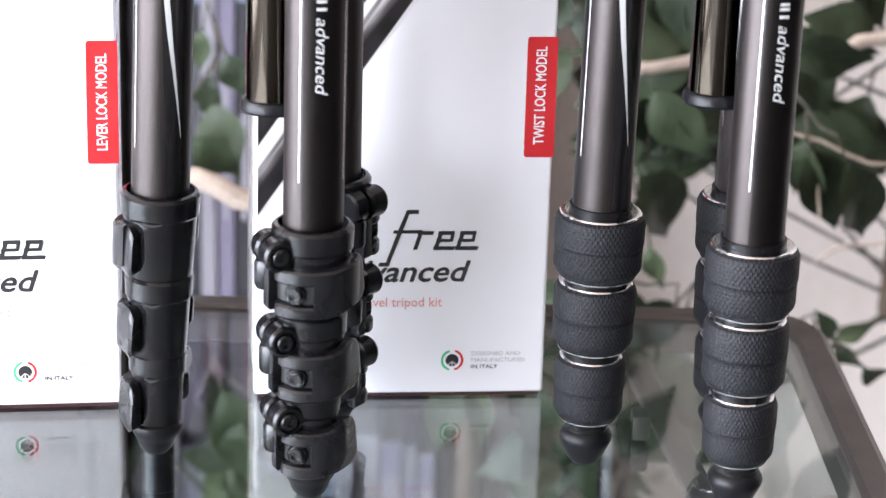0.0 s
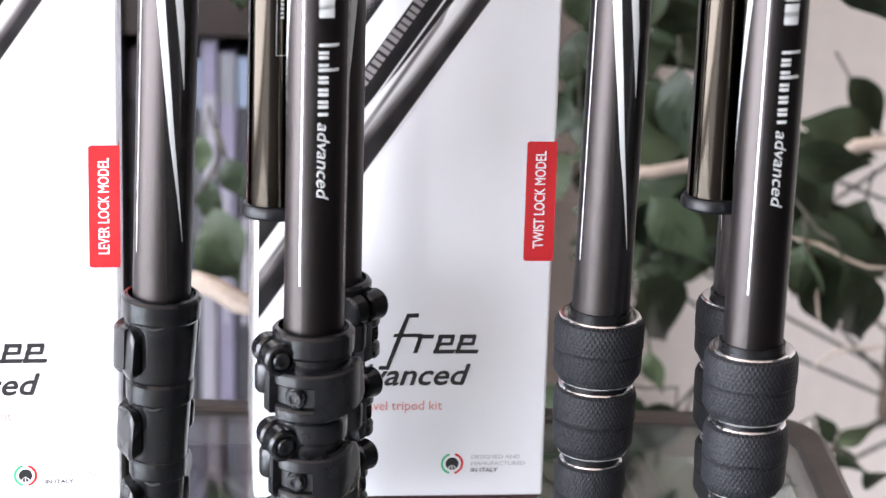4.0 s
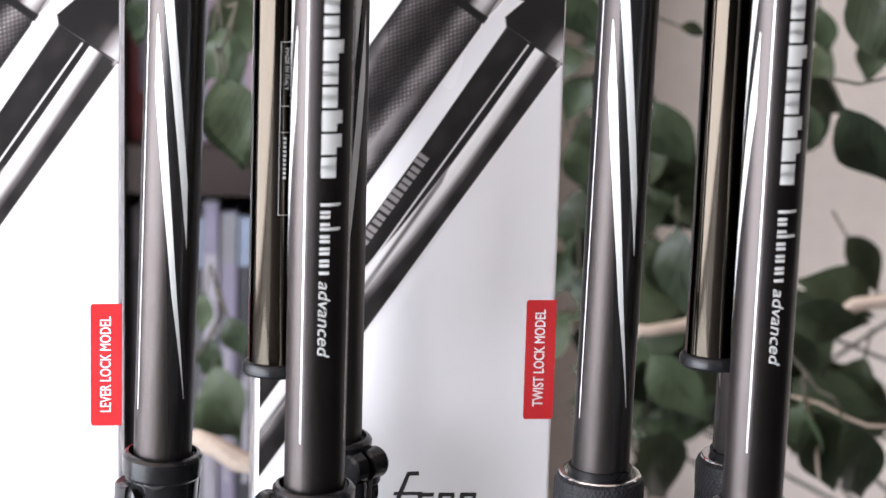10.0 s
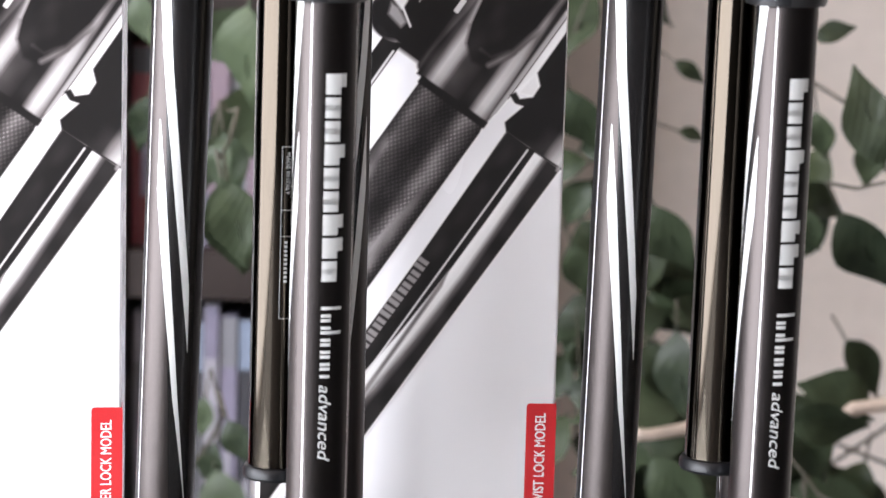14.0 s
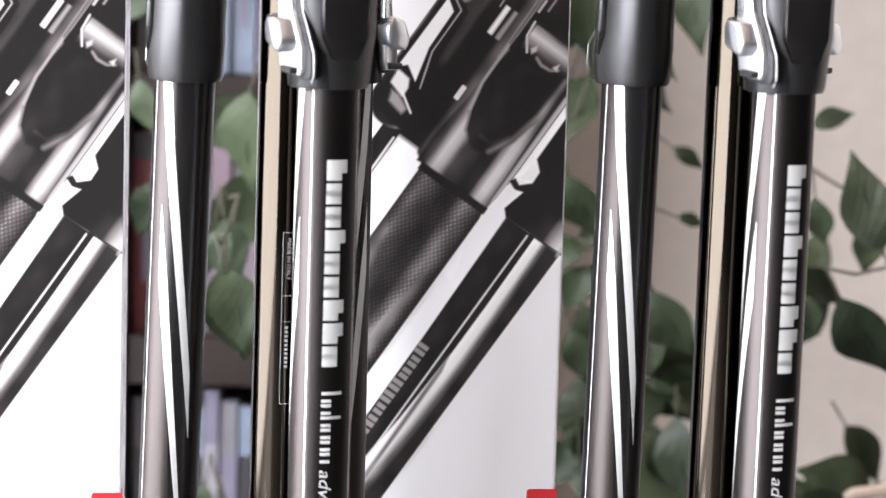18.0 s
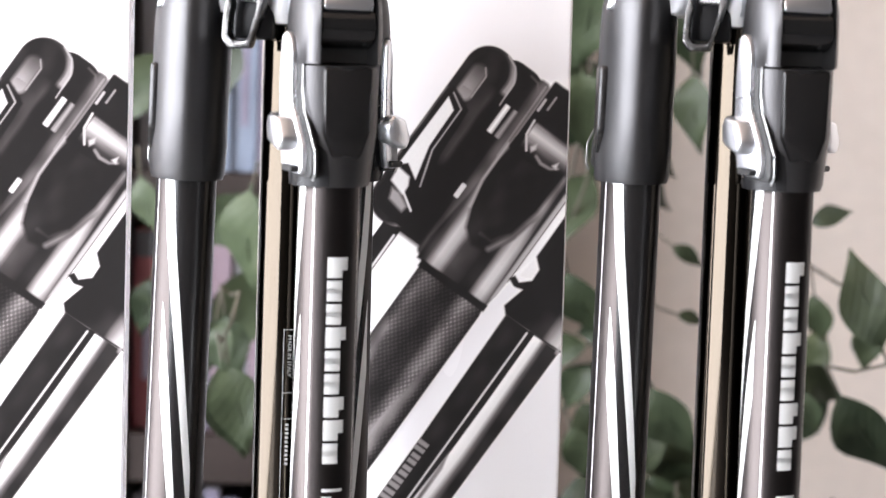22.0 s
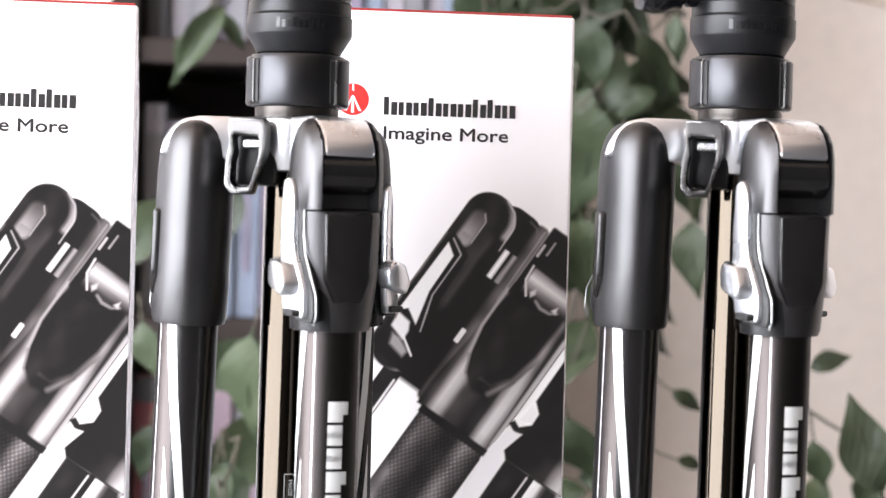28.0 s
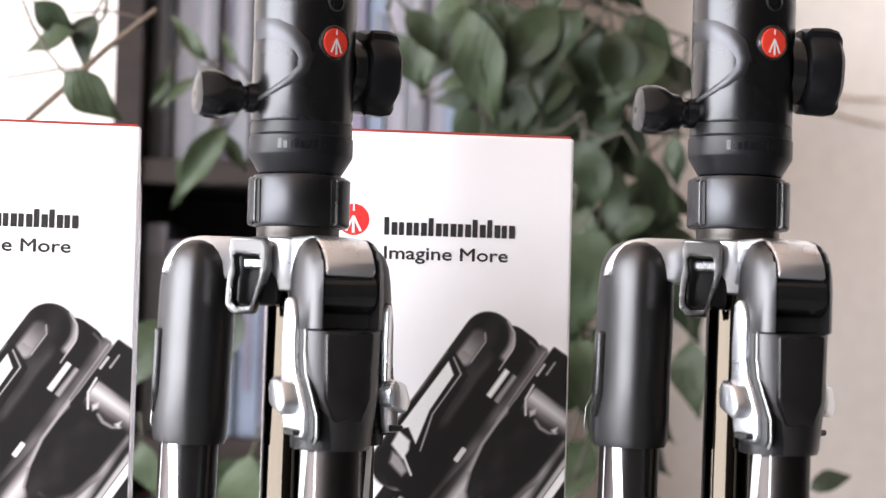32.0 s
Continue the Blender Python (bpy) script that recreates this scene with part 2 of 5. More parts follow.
part("brace", put(strut, pose(0.1135, 0.745, 0, 0, 0, 5.8)), BRONZE, table, "flat bronze bar under the glass")
part("brace", rod([(TX0, 0.62, -0.018), (TX1, 0.62, -0.018)], 0.006, 10), BRONZE, table, "bronze bar under the glass")

# ---- cartons ----
BW, BD, BH = 0.1152, 0.112, 0.4222

CARD_TONE = 0.86
AXIS = radians(34.5)


def inside(c, a, outline, soft=0.28, grow=0.0):
    """Coverage, 0 to 1, of an outline in the print's own axes; soft blurs its edge, grow rounds it outward."""
    far = np.full(c.shape, 1e9)
    odd = np.zeros(c.shape, bool)
    n = len(outline)
    for k in range(n):
        (x0, y0), (x1, y1) = outline[k], outline[(k + 1) % n]
        ex, ey = x1 - x0, y1 - y0
        s = np.clip(((c - x0) * ex + (a - y0) * ey) / (ex * ex + ey * ey), 0, 1)
        far = np.minimum(far, np.hypot(c - x0 - s * ex, a - y0 - s * ey))
        if y0 != y1:
            odd ^= ((y0 > a) != (y1 > a)) & (c < x0 + (a - y0) * ex / ey)
    d = np.where(odd, -far, far) - grow
    return np.clip(0.5 - d / (2 * soft), 0, 1)


def along(c, a, line, width, soft=0.28):
    """Coverage of a drawn line of a given width."""
    far = np.full(c.shape, 1e9)
    for (x0, y0), (x1, y1) in zip(line, line[1:]):
        ex, ey = x1 - x0, y1 - y0
        s = np.clip(((c - x0) * ex + (a - y0) * ey) / (ex * ex + ey * ey), 0, 1)
        far = np.minimum(far, np.hypot(c - x0 - s * ex, a - y0 - s * ey))
    return np.clip(0.5 - (far - width / 2) / (2 * soft), 0, 1)


def photo_print(step=0.37):
    """The printed photograph of a folded tripod, as tones on an even grid over the front: three legs side by side, all lying aslant."""
    u, v = np.meshgrid(np.arange(-116.2, -0.5, step), np.arange(66.0, 358.0, step))
    c = math.cos(AXIS) * u - math.sin(AXIS) * (v - 300)
    a = math.sin(AXIS) * u + math.cos(AXIS) * (v - 300)
    tone, cover = np.full(u.shape, CARD_TONE), np.zeros(u.shape)
    rnd = np.random.default_rng(4)

    def lay(mask, shade):
        nonlocal tone, cover
        tone = tone * (1 - mask) + shade * mask
        cover = np.maximum(cover, mask)

    def clear(mask):
        nonlocal tone
        tone = tone * (1 - mask) + CARD_TONE * mask

    def box(c0, a0, c1, a1, shade, r=0.0, soft=0.28):
        lay(inside(c, a, [(c0 + r, a0 + r), (c1 - r, a0 + r), (c1 - r, a1 - r), (c0 + r, a1 - r)], soft, r), shade)

    across = lambda xs, ts: np.interp(c, xs, ts)
    down = lambda xs, ts: np.interp(a, xs, ts)
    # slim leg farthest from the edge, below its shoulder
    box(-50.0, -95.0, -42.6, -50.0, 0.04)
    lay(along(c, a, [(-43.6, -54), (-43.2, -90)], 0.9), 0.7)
    # upper shoulder: back plate, dome, flank
    box(-50.0, -45.0, -28.5, 28.0, 0.035, 8.5)
    box(-60.6, -52.0, -39.6, 27.6, across([-60.6, -50, -44, -40, -39.6], [0.05, 0.1, 0.3, 0.42, 0.2]), 10.2)
    box(-60.3, -52.0, -42.6, 26.9, across([-60.3, -57, -50, -46, -42.6], [0.05, 0.035, 0.05, 0.035, 0.03]), 8.8, 0.9)
    box(-48.0, -20.0, -42.2, 12.0, 0.10, 2.8, 3.0)
    box(-44.0, -52.0, -30.0, 14.0, 0.03, 0.5, 1.0)
    box(-56.8, 3.0, -50.6, 18.6, down([3, 8, 18.6], [0.42, 0.3, 0.12]), 3.0, 0.9)
    lay(along(c, a, [(-52.6, 18.2), (-50.5, 15.6), (-50.5, 6)], 0.5), 0.4)
    # angle catch with its dark bed and bright outline, and its thumb button
    lay(inside(c, a, [(-58.2, 5.5), (-54.2, 4.2), (-48.4, 1.2), (-47.4, -18.6), (-43, -36), (-60, -36)], 0.5), 0.025)
    lay(along(c, a, [(-56.9, 3.4), (-50.9, 0), (-50.8, -19), (-46.4, -33)], 0.55), 0.5)
    lay(inside(c, a, [(-57.7, 1.2), (-53, -2), (-52.6, -18.5), (-49.3, -32), (-55.3, -28.4), (-58.2, -31.2)], 0.3), 0.8)
    lay(inside(c, a, [(-59.2, -36), (-59.2, -48), (-43, -50), (-43, -34)], 0.5), 0.03)
    lay(inside(c, a, [(-57.2, -32), (-52, -32.6), (-50.4, -35.6), (-50.2, -39.2), (-56.6, -37.3)], 0.5, 0.3), 0.72)
    lay(inside(c, a, [(-55, -39.4), (-51.5, -39.4), (-46, -42.2), (-46.5, -45), (-53.4, -43.6)], 0.8), 0.4)
    lay(along(c, a, [(-51, -38), (-43.8, -42.6)], 0.8), 0.75)
    # inner cheek with two short pins
    box(-33.4, -54.0, -28.0, 27.6, across([-33.4, -31, -28.6, -28], [0.05, 0.15, 0.2, 0.1]), 2.0, 0.6)
    box(-38.4, -0.8, -35.9, 11.8, across([-38.4, -37.2, -35.9], [0.5, 0.85, 0.5]), 0.4)
    box(-34.8, -0.8, -32.4, 11.9, across([-34.8, -33.5, -32.4], [0.2, 0.4, 0.2]), 0.4)
    box(-34.1, -28.4, -32.0, -22.2, 0.68, 0.6)
    # main shoulder: neck with two soft lights
    sway = np.where(a > -30, (a + 30) * 0.10, 0)
    neck = np.interp(c + sway, [-30.5, -28.5, -25, -22.5, -19.5, -12, -8, -4.5, -2.5, 0.5, 1.8], [0.05, 0.12, 0.62, 0.5, 0.13, 0.04, 0.05, 0.62, 0.6, 0.2, 0.08])
    fade = np.interp(a, [-56, -50, -40, -20, 5], [0.8, 1.0, 1.0, 0.75, 0.5])
    lay(inside(c, a, [(-31.5, -55.6), (1.2, -55.6), (2.4, -40), (2, 4), (-28.2, 4), (-29.5, -25), (-32, -46)], 0.5), neck * fade)
    lay(inside(c, a, [(-26.4, 1), (-27.6, -8), (-27.4, -17), (-25.6, -27), (-22.4, -35), (-17, -39), (-11.5, -38), (-6, -28), (-3.6, -16), (-2.6, 1)], 0.9, 0.8), across([-28, -20, -12, -4], [0.025, 0.05, 0.035, 0.025]))
    lay(along(c, a, [(-28.6, 0), (-28.5, -17), (-26.4, -28)], 0.8, 0.6), 0.5)
    lay(along(c, a, [(-17, -34), (-12, -34), (-8, -28)], 0.7, 0.9), 0.12)
    # hinge barrel across the top
    box(-28.0, -1.0, 1.5, 30.0, 0.03, 1.0, 0.5)
    box(-24.5, 1.8, 1.0, 13.0, down([1.8, 3.5, 6, 9, 11.4, 13], [0.04, 0.08, 0.3, 0.66, 0.4, 0.15]) * across([-24.5, -14, -6, 1], [1.0, 0.9, 0.8, 0.5]), 0.6, 0.5)
    lay(along(c, a, [(-25.6, 13), (-25.0, 7), (-21.4, 2)], 0.9), 0.6)
    lay(along(c, a, [(-17, 2.4), (-14, 1.2), (-10, 1.6), (-7.4, 3.4)], 0.8, 0.6), 0.4)
    box(-27.3, 16.6, -26.2, 22.4, 0.5, 0.4)
    box(-24.4, 19.0, -23.4, 25.4, 0.35, 0.4)
    lay(inside(c, a, [(-12, 19), (-6, 19), (-6, 24), (-12, 25)], 1.8), 0.14)
    # flank of the main shoulder towards the near leg
    lay(inside(c, a, [(-1.8, 14), (5.4, 14), (5.3, -30), (3, -38.6), (2.2, -50), (0.6, -53)], 0.4), across([-1.8, 0.2, 1.2, 2.2, 2.6, 2.9, 3.3, 5.2], [0.03, 0.05, 0.45, 0.5, 0.15, 0.6, 0.78, 0.8]))
    # near leg: shoulder, thumb button, tube
    lay(inside(c, a, [(5.6, 12), (5.8, -28.6), (9.7, -32), (9.9, -37), (6.2, -40.5), (3.4, -39.2), (2.2, -41.5), (5.6, -43), (9.0, -42), (6.7, -51), (9.2, -53.6), (36, -53), (36, 12)], 0.4), across([5.6, 20, 26, 30, 33, 36], [0.035, 0.04, 0.06, 0.45, 0.65, 0.4]) * down([-53, -44, -38, 0], [1.0, 0.8, 0.5, 0.3]))
    lay(inside(c, a, [(5.6, -30), (9, -32.4), (9.3, -36.6), (4.8, -38.4)], 0.4), 0.78)
    clear(inside(c, a, [(2.4, -43.4), (5.8, -43), (7.6, -44.4), (6.2, -51), (8.2, -55), (2, -57)], 0.3))
    tube = across([9.6, 10.4, 14, 19.5, 22.6], [0.10, 0.04, 0.05, 0.035, 0.04])
    edge = np.interp(a, [-170, -140, -108, -85, -54], [18.0, 21.2, 22.8, 23.0, 22.7])
    wide = np.interp(a, [-170, -125, -83, -54], [7.0, 6.0, 4.8, 4.4])
    s = (c - edge) / wide
    tube = np.where(s > 0, np.interp(s, [0, 0.12, 0.75, 1.15, 1.5], [0.1, 0.82, 0.72, 0.2, 0.05]), tube)
    lay(inside(c, a, [(9.3, -53.2), (34.8, -53.2), (34.2, -120), (34.0, -180), (34.0, -260), (10.4, -260), (10.4, -110)], 0.35), tube)
    lay(along(c, a, [(20.2, -54.6), (20.3, -258)], 0.75, 0.3), 0.72)
    lay(inside(c, a, [(22.7, -108.5), (24.4, -116), (25.0, -258), (23.6, -258)], 0.5), 0.25)
    lay(along(c, a, [(21, -53.4), (35, -52.8)], 0.7), 0.03)
    # thin glints along edges, and soft mottled sheen on the dark castings
    lay(along(c, a, [(-60.2, 4), (-60.2, -30)], 0.4), 0.22)
    lay(along(c, a, [(-48.2, 27.2), (-43.4, 25), (-40.4, 20), (-39.9, 10)], 0.5), 0.5)
    lay(along(c, a, [(-29.6, 26), (-29.4, 8), (-29.2, -6)], 0.5, 0.4), 0.35)
    lay(along(c, a, [(-36.5, 26), (-33, 25.4), (-30.4, 22)], 0.5, 0.5), 0.16)
    lay(along(c, a, [(-2.6, 2), (-3.2, -15), (-6.4, -28), (-11, -37)], 1.2, 1.2), 0.34)
    lay(inside(c, a, [(-21, 4), (-19.4, 6.4), (-18.6, 4.4), (-19.6, 2.4)], 0.5), 0.55)
    lay(inside(c, a, [(-10, 3), (-8.4, 5.4), (-7.8, 2.8)], 0.5), 0.6)
    lay(along(c, a, [(34.2, -54), (33.4, -44)], 0.8, 0.8), 0.5)
    # plain bars along the tube
    for k, tall in enumerate("tssttsst"):
        for q in (0.0, 2.6):
            low = -111.2 - 5.6 * k - q
            box(10.4 if tall == "t" else 11.2, low - 1.9, 15.0, low, 0.36, 0.2)
    # rubber grip with rows of small cells
    body = across([-29, -25, -21.5, -16, -11, -6.5, -3, 0, 1.2], [0.04, 0.17, 0.10, 0.045, 0.06, 0.25, 0.14, 0.05, 0.03])
    cell = np.sin(c * 3.3 + math.pi * np.floor(a / 1.25)) * np.abs(np.sin(a * math.pi / 1.25))
    smooth = inside(c, a, [(-3.4, -86), (-2, -92), (-1.6, -260), (-8, -260), (-8, -118)], 1.0) + inside(c, a, [(-30, -78), (-24.5, -84), (-22, -100), (-30, -130)], 1.0)
    body = body * (1 + 0.55 * np.maximum(cell, -0.3) * (1 - smooth)) * (1 + 0.5 * smooth) + rnd.uniform(-0.012, 0.012, c.shape)
    lay(inside(c, a, [(-28.8, -56.5), (0.6, -56.5), (1.3, -60), (1.4, -260), (-29.2, -260)], 0.35), np.maximum(body, 0.02))
    lay(inside(c, a, [(-29, -57.6), (1.2, -57.4), (1.2, -55.2), (-29, -55.2)], 0.4, 0.4), 0.02)
    blot = sum(np.sin(c * f + 3 * k) * np.sin(a * f * 0.8 + 5 * k) for k, f in enumerate((0.21, 0.34, 0.55))) / 3
    tone = np.where(tone < 0.3, tone * (1 + 0.45 * blot), tone)
    tone = np.where(tone < 0.8, np.maximum(1.09 * tone ** 1.35, 0.0125), tone) * (1 + rnd.normal(0, 0.012, tone.shape))
    rows, cols = u.shape
    index = np.arange(rows * cols).reshape(rows, cols)
    quads = np.stack([index[:-1, :-1], index[:-1, 1:], index[1:, 1:], index[1:, :-1]], -1)
    keep = u[:-1, :-1] > -1000 * BW + 1.0
    keep &= np.maximum(np.maximum(cover[:-1, :-1], cover[1:, 1:]), np.maximum(cover[:-1, 1:], cover[1:, :-1])) > 0.01
    me = bpy.data.meshes.new("photo")
    me.from_pydata(np.stack([u.ravel() / 1000, np.full(u.size, -0.00014), v.ravel() / 1000], -1).tolist(), [], quads[keep].tolist())
    warm = np.interp(tone.ravel(), [0, 0.4, 0.8], [0.88, 0.95, 0.99])
    ink = me.color_attributes.new("tone", "FLOAT_COLOR", "POINT")
    ink.data.foreach_set("color", np.stack([tone.ravel(), tone.ravel() * warm, tone.ravel() * (warm - 0.01), np.ones(tone.size)], -1).ravel())
    me.materials.append(PRINT)
    return me


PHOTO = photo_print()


def flat(polys, lift, inner, bm=None, step=0.000008):
    """Outlines in millimetres on the front of a carton, each with its tone, as flat print."""
    b = bm or bmesh.new()
    lay = b.verts.layers.float_color.get("tone") or b.verts.layers.float_color.new("tone")
    for k, (tone, pts) in enumerate(polys):
        vs = []
        for i, (u, v) in enumerate(pts):
            w = b.verts.new(inner @ Vector((u / 1000, -lift - step * k, v / 1000)))
            s = tone[i] if isinstance(tone, (list, tuple)) else tone
            w[lay] = (s, s * 0.985, s * 0.975, 1)
            vs.append(w)
        f = b.faces.new(vs)
        f.normal_update()
        if f.normal.dot(inner.to_3x3() @ Vector((0, -1, 0))) < 0:
            f.normal_flip()
    return b


def round_outline(u0, v0, u1, v1, r, n=4):
    out = []
    for cu, cv, a0 in ((u1 - r, v0 + r, -90), (u1 - r, v1 - r, 0), (u0 + r, v1 - r, 90), (u0 + r, v0 + r, 180)):
        for i in range(n + 1):
            a = radians(a0 + 90 * i / n)
            out.append((cu + r * math.cos(a), cv + r * math.sin(a)))
    return out


def ring_arc(cu, cv, r0, r1, a0, a1, n=14):
    up = [(cu + r1 * math.cos(radians(a0 + (a1 - a0) * i / n)), cv + r1 * math.sin(radians(a0 + (a1 - a0) * i / n))) for i in range(n + 1)]
    lo = [(cu + r0 * math.cos(radians(a0 + (a1 - a0) * i / n)), cv + r0 * math.sin(radians(a0 + (a1 - a0) * i / n))) for i in range(n + 1)]
    return up + lo[::-1]


def glyph_bars(u0, u1, v0, xh, cap, marks, slant=0.0, weight=0.34, tie=0.0):
    """A brand word as plain slanted bars: marks is a string of t (tall) and s (short) pairs of bars."""
    n = len(marks)
    step = (u1 - u0) / n
    out = []
    for i, k in enumerate(marks):
        a, h = u0 + i * step, cap if k == "t" else xh
        w, g = step * weight, step * 0.10
        sl = lambda x, y: (x + slant * y, v0 + y)
        out.append((0.03, [sl(a, 0), sl(a + w, 0), sl(a + w, h), sl(a, h)]))
        b0 = a + step - g - w if tie else a + w + g * 1.6
        out.append((0.03, [sl(b0, 0), sl(a + step - g, 0), sl(a + step - g, xh), sl(b0, xh)]))
        if tie:
            y0 = xh * (1 - tie) if i % 2 else 0.0
            out.append((0.03, [sl(a + w, y0), sl(a + step - g, y0), sl(a + step - g, y0 + xh * tie), sl(a + w, y0 + xh * tie)]))
    return out


def carton(x, y, yaw, tall, label, words):
    """A tall card box; its front's lower right corner stands at x, y. Local x runs along the front to the right, y to the back."""
    m = pose(x, y, 0.0, 0, 0, yaw) @ Matrix.Diagonal((1, 1, tall, 1))
    box = thing("carton", label, "box", Matrix.Translation(m.translation), group="product boxes")
    inner = Matrix.Translation(-m.translation) @ m
    b = block(-BW, 0, 0.0, 0, BD, BH - 0.0008, 0.0014, 3)
    part("body", put(b, inner), CARD, box)
    # inset base, its dark colour standing in for shade in the gap
    part("bottom_flap", put(block(-BW + 0.0015, 0.0012, TABLE, -0.0015, BD - 0.002, 0.0008, 0.0003, 1), inner), RED_BASE, box, "dark maroon card for the shaded gap under the box")
    # the lid: a red edge under the tucked flap, a flap seam on the side
    part("lid", put(block(-BW + 0.0006, 0.0008, BH - 0.0012, -0.0010, BD - 0.0004, BH, 0.0005, 1), inner), RED_EDGE, box, "red inner edge of the closed lid")
    side = bmesh.new()
    rows = [[side.verts.new((0.0019 * (math.sin(math.pi * j / 8) ** 0.5) * min(1.0, 0.25 + 6 * i / 24, 0.35 + 9 * (24 - i) / 24) - 0.0004, 0.0016 + (BD - 0.003) * j / 8, 0.003 + (BH - 0.008) * i / 24)) for j in range(9)] for i in range(25)]
    for p, q in zip(rows, rows[1:]):
        for j in range(8):
            side.faces.new((p[j], p[j + 1], q[j + 1], q[j]))
    bmesh.ops.recalc_face_normals(side, faces=side.faces[:])
    part("side_panel", put(side, inner), CARD, box, "slightly bulging white side of the box")
    # photograph
    L = 0.00010
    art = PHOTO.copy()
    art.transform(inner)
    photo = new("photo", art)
    photo.parent = box
    tagged(photo, "black and white printed photograph of a folded tripod")
    # brand word, its disc, and the words under it
    part("brand_word", flat(glyph_bars(-73.2, -21.9, 381.6, 5.0, 6.9, "tsstssttss"[:9]), L, inner), PRINT, box, "bold black brand word as plain bars", smooth=False)["kind"] = "stuff"
    part("brand_disc", flat([(1, round_outline(-91.2, 381.0, -79.0, 393.2, 6.08, 10))], L, inner), RED, box, "red brand disc", smooth=False)
    rays = [(0.8, [(-85.4, 393), (-84.8, 393), (-84.7, 390.4), (-85.5, 390.4)])]
    for a in (-26, 0, 26):
        c, s = math.sin(radians(a)), math.cos(radians(a))
        rays.append((0.8, [(-85.1 - 0.35, 388.6), (-85.1 + 0.35, 388.6), (-85.1 + 0.55 + 6.4 * c, 388.6 - 6.6 * s), (-85.1 - 0.55 + 6.4 * c, 388.6 - 6.6 * s)]))
    part("brand_rays", flat(rays, L + 0.0001, inner), PRINT, box, smooth=False)
    up = lambda u, v, turn=0: inner @ pose(u / 1000, -L, v / 1000, 90, 0, 0) @ pose(0, 0, 0, 0, 0, turn)
    letters("Imagine More", 0.0070, BLACK_INK, box, up(-73.6, 372.4), "black slogan lettering", 1.255, 0.00011)
    # product word as slanted bars
    word = [(0.03, [(-64.5, 53.2), (-62.9, 53.2), (-57.5, 68), (-54.6, 76.2), (-56.2, 76.0), (-59.4, 68)]), (0.03, [(-56, 76.2), (-51.5, 76.3), (-51.5, 74.6), (-55.5, 74.5)]), (0.03, [(-61, 68.0), (-50, 68.0), (-50.3, 66.6), (-61.5, 66.6)]), (0.03, [(-66.5, 54.8), (-62.5, 54.8), (-63, 53.2), (-67, 53.2)])]
    for a in (-53.5, -45.5, -37):
        word += [(0.03, [(a, 60), (a + 1.7, 60), (a + 4.0, 67.4), (a + 2.3, 67.4)]), (0.03, [(a + 2.0, 67.6), (a + 8.3, 67.6), (a + 7.8, 66.0), (a + 1.6, 66.0)])]
        if a > -50:
            word += [(0.03, [(a, 61.4), (a + 8.6, 61.4), (a + 8.1, 59.8), (a, 59.8)]), (0.03, [(a + 1.2, 64.4), (a + 7.0, 64.4), (a + 6.6, 63.1), (a + 0.9, 63.1)]), (0.03, [(a + 6.2, 63.2), (a + 7.6, 63.2), (a + 8.4, 67.0), (a + 7.0, 67.0)])]
    word += [(0.03, [(-36, 61.3), (-27.6, 61.3), (-28.2, 59.8), (-36, 59.8)])]
    part("product_word", flat(word, L, inner), PRINT, box, "black slanted product word as plain bars", smooth=False)["kind"] = "stuff"
    lean = Matrix(((1, 0.32, 0, 0), (0, 1, 0, 0), (0, 0, 1, 0), (0, 0, 0, 1)))
    letters("advanced", 0.0122, BLACK_INK, box, up(-84, 47.0) @ lean, "black slanted lettering", 1.13, 0.00024)
    letters("travel tripod kit", 0.0054, PALE_RED, box, up(-74.8, 36.6), "pale red lettering", 0.965)
    # maker's seal and its words
    part("seal", flat([(1, ring_arc(-36.8, 13.9, 3.6, 4.5, 105, 255))], L, inner), GREEN_INK, box, "green arc of a printed seal", smooth=False)
    part("seal", flat([(1, ring_arc(-36.8, 13.9, 3.6, 4.5, -75, 75))], L, inner), RED, box, "red arc of a printed seal", smooth=False)
    part("seal", flat([(0.03, ring_arc(-36.8, 13.9, 0.0, 2.6, 0, 359, 24)[:25]), (0.8, [(-37.0, 13.4), (-36.6, 13.4), (-36.6, 11.4), (-37.0, 11.4)]), (0.8, [(-37.1, 13.4), (-36.9, 13.7), (-38.2, 11.6), (-38.6, 12.0)]), (0.8, [(-36.5, 13.4), (-36.7, 13.7), (-35.4, 11.6), (-35.0, 12.0)])], L, inner), PRINT, box, smooth=False)
    for i, (s, ink) in enumerate((("DESIGNED AND", GREY_INK), ("MANUFACTURED", GREY_INK), ("IN ITALY", BLACK_INK))):
        letters(s, 0.0023, ink, box, up(-29.4, 15.9 - 2.75 * i), "small printed capitals", 1.2, 0.00003)
    # the red tag round the edge with its white words
    part("tag", flat([(1, round_outline(-11.3, 97.4, 0.4, 145.0, 1.2))], L, inner), RED_TAG, box, "red lock model tag", smooth=False)
    part("tag_side", put(block(-0.0002, 0.0, 0.0974, L + 0.0002, 0.010, 0.1450), inner), RED_TAG, box, "red lock model tag", smooth=False)
    letters(words, 0.0058, WHITE_INK, box, inner @ pose(-0.0038, -L - 0.00006, 0.1025, 90, 0, 0) @ pose(0, 0, 0, 0, 0, 90), "white capitals", 0.70, 0.00009)
    return box


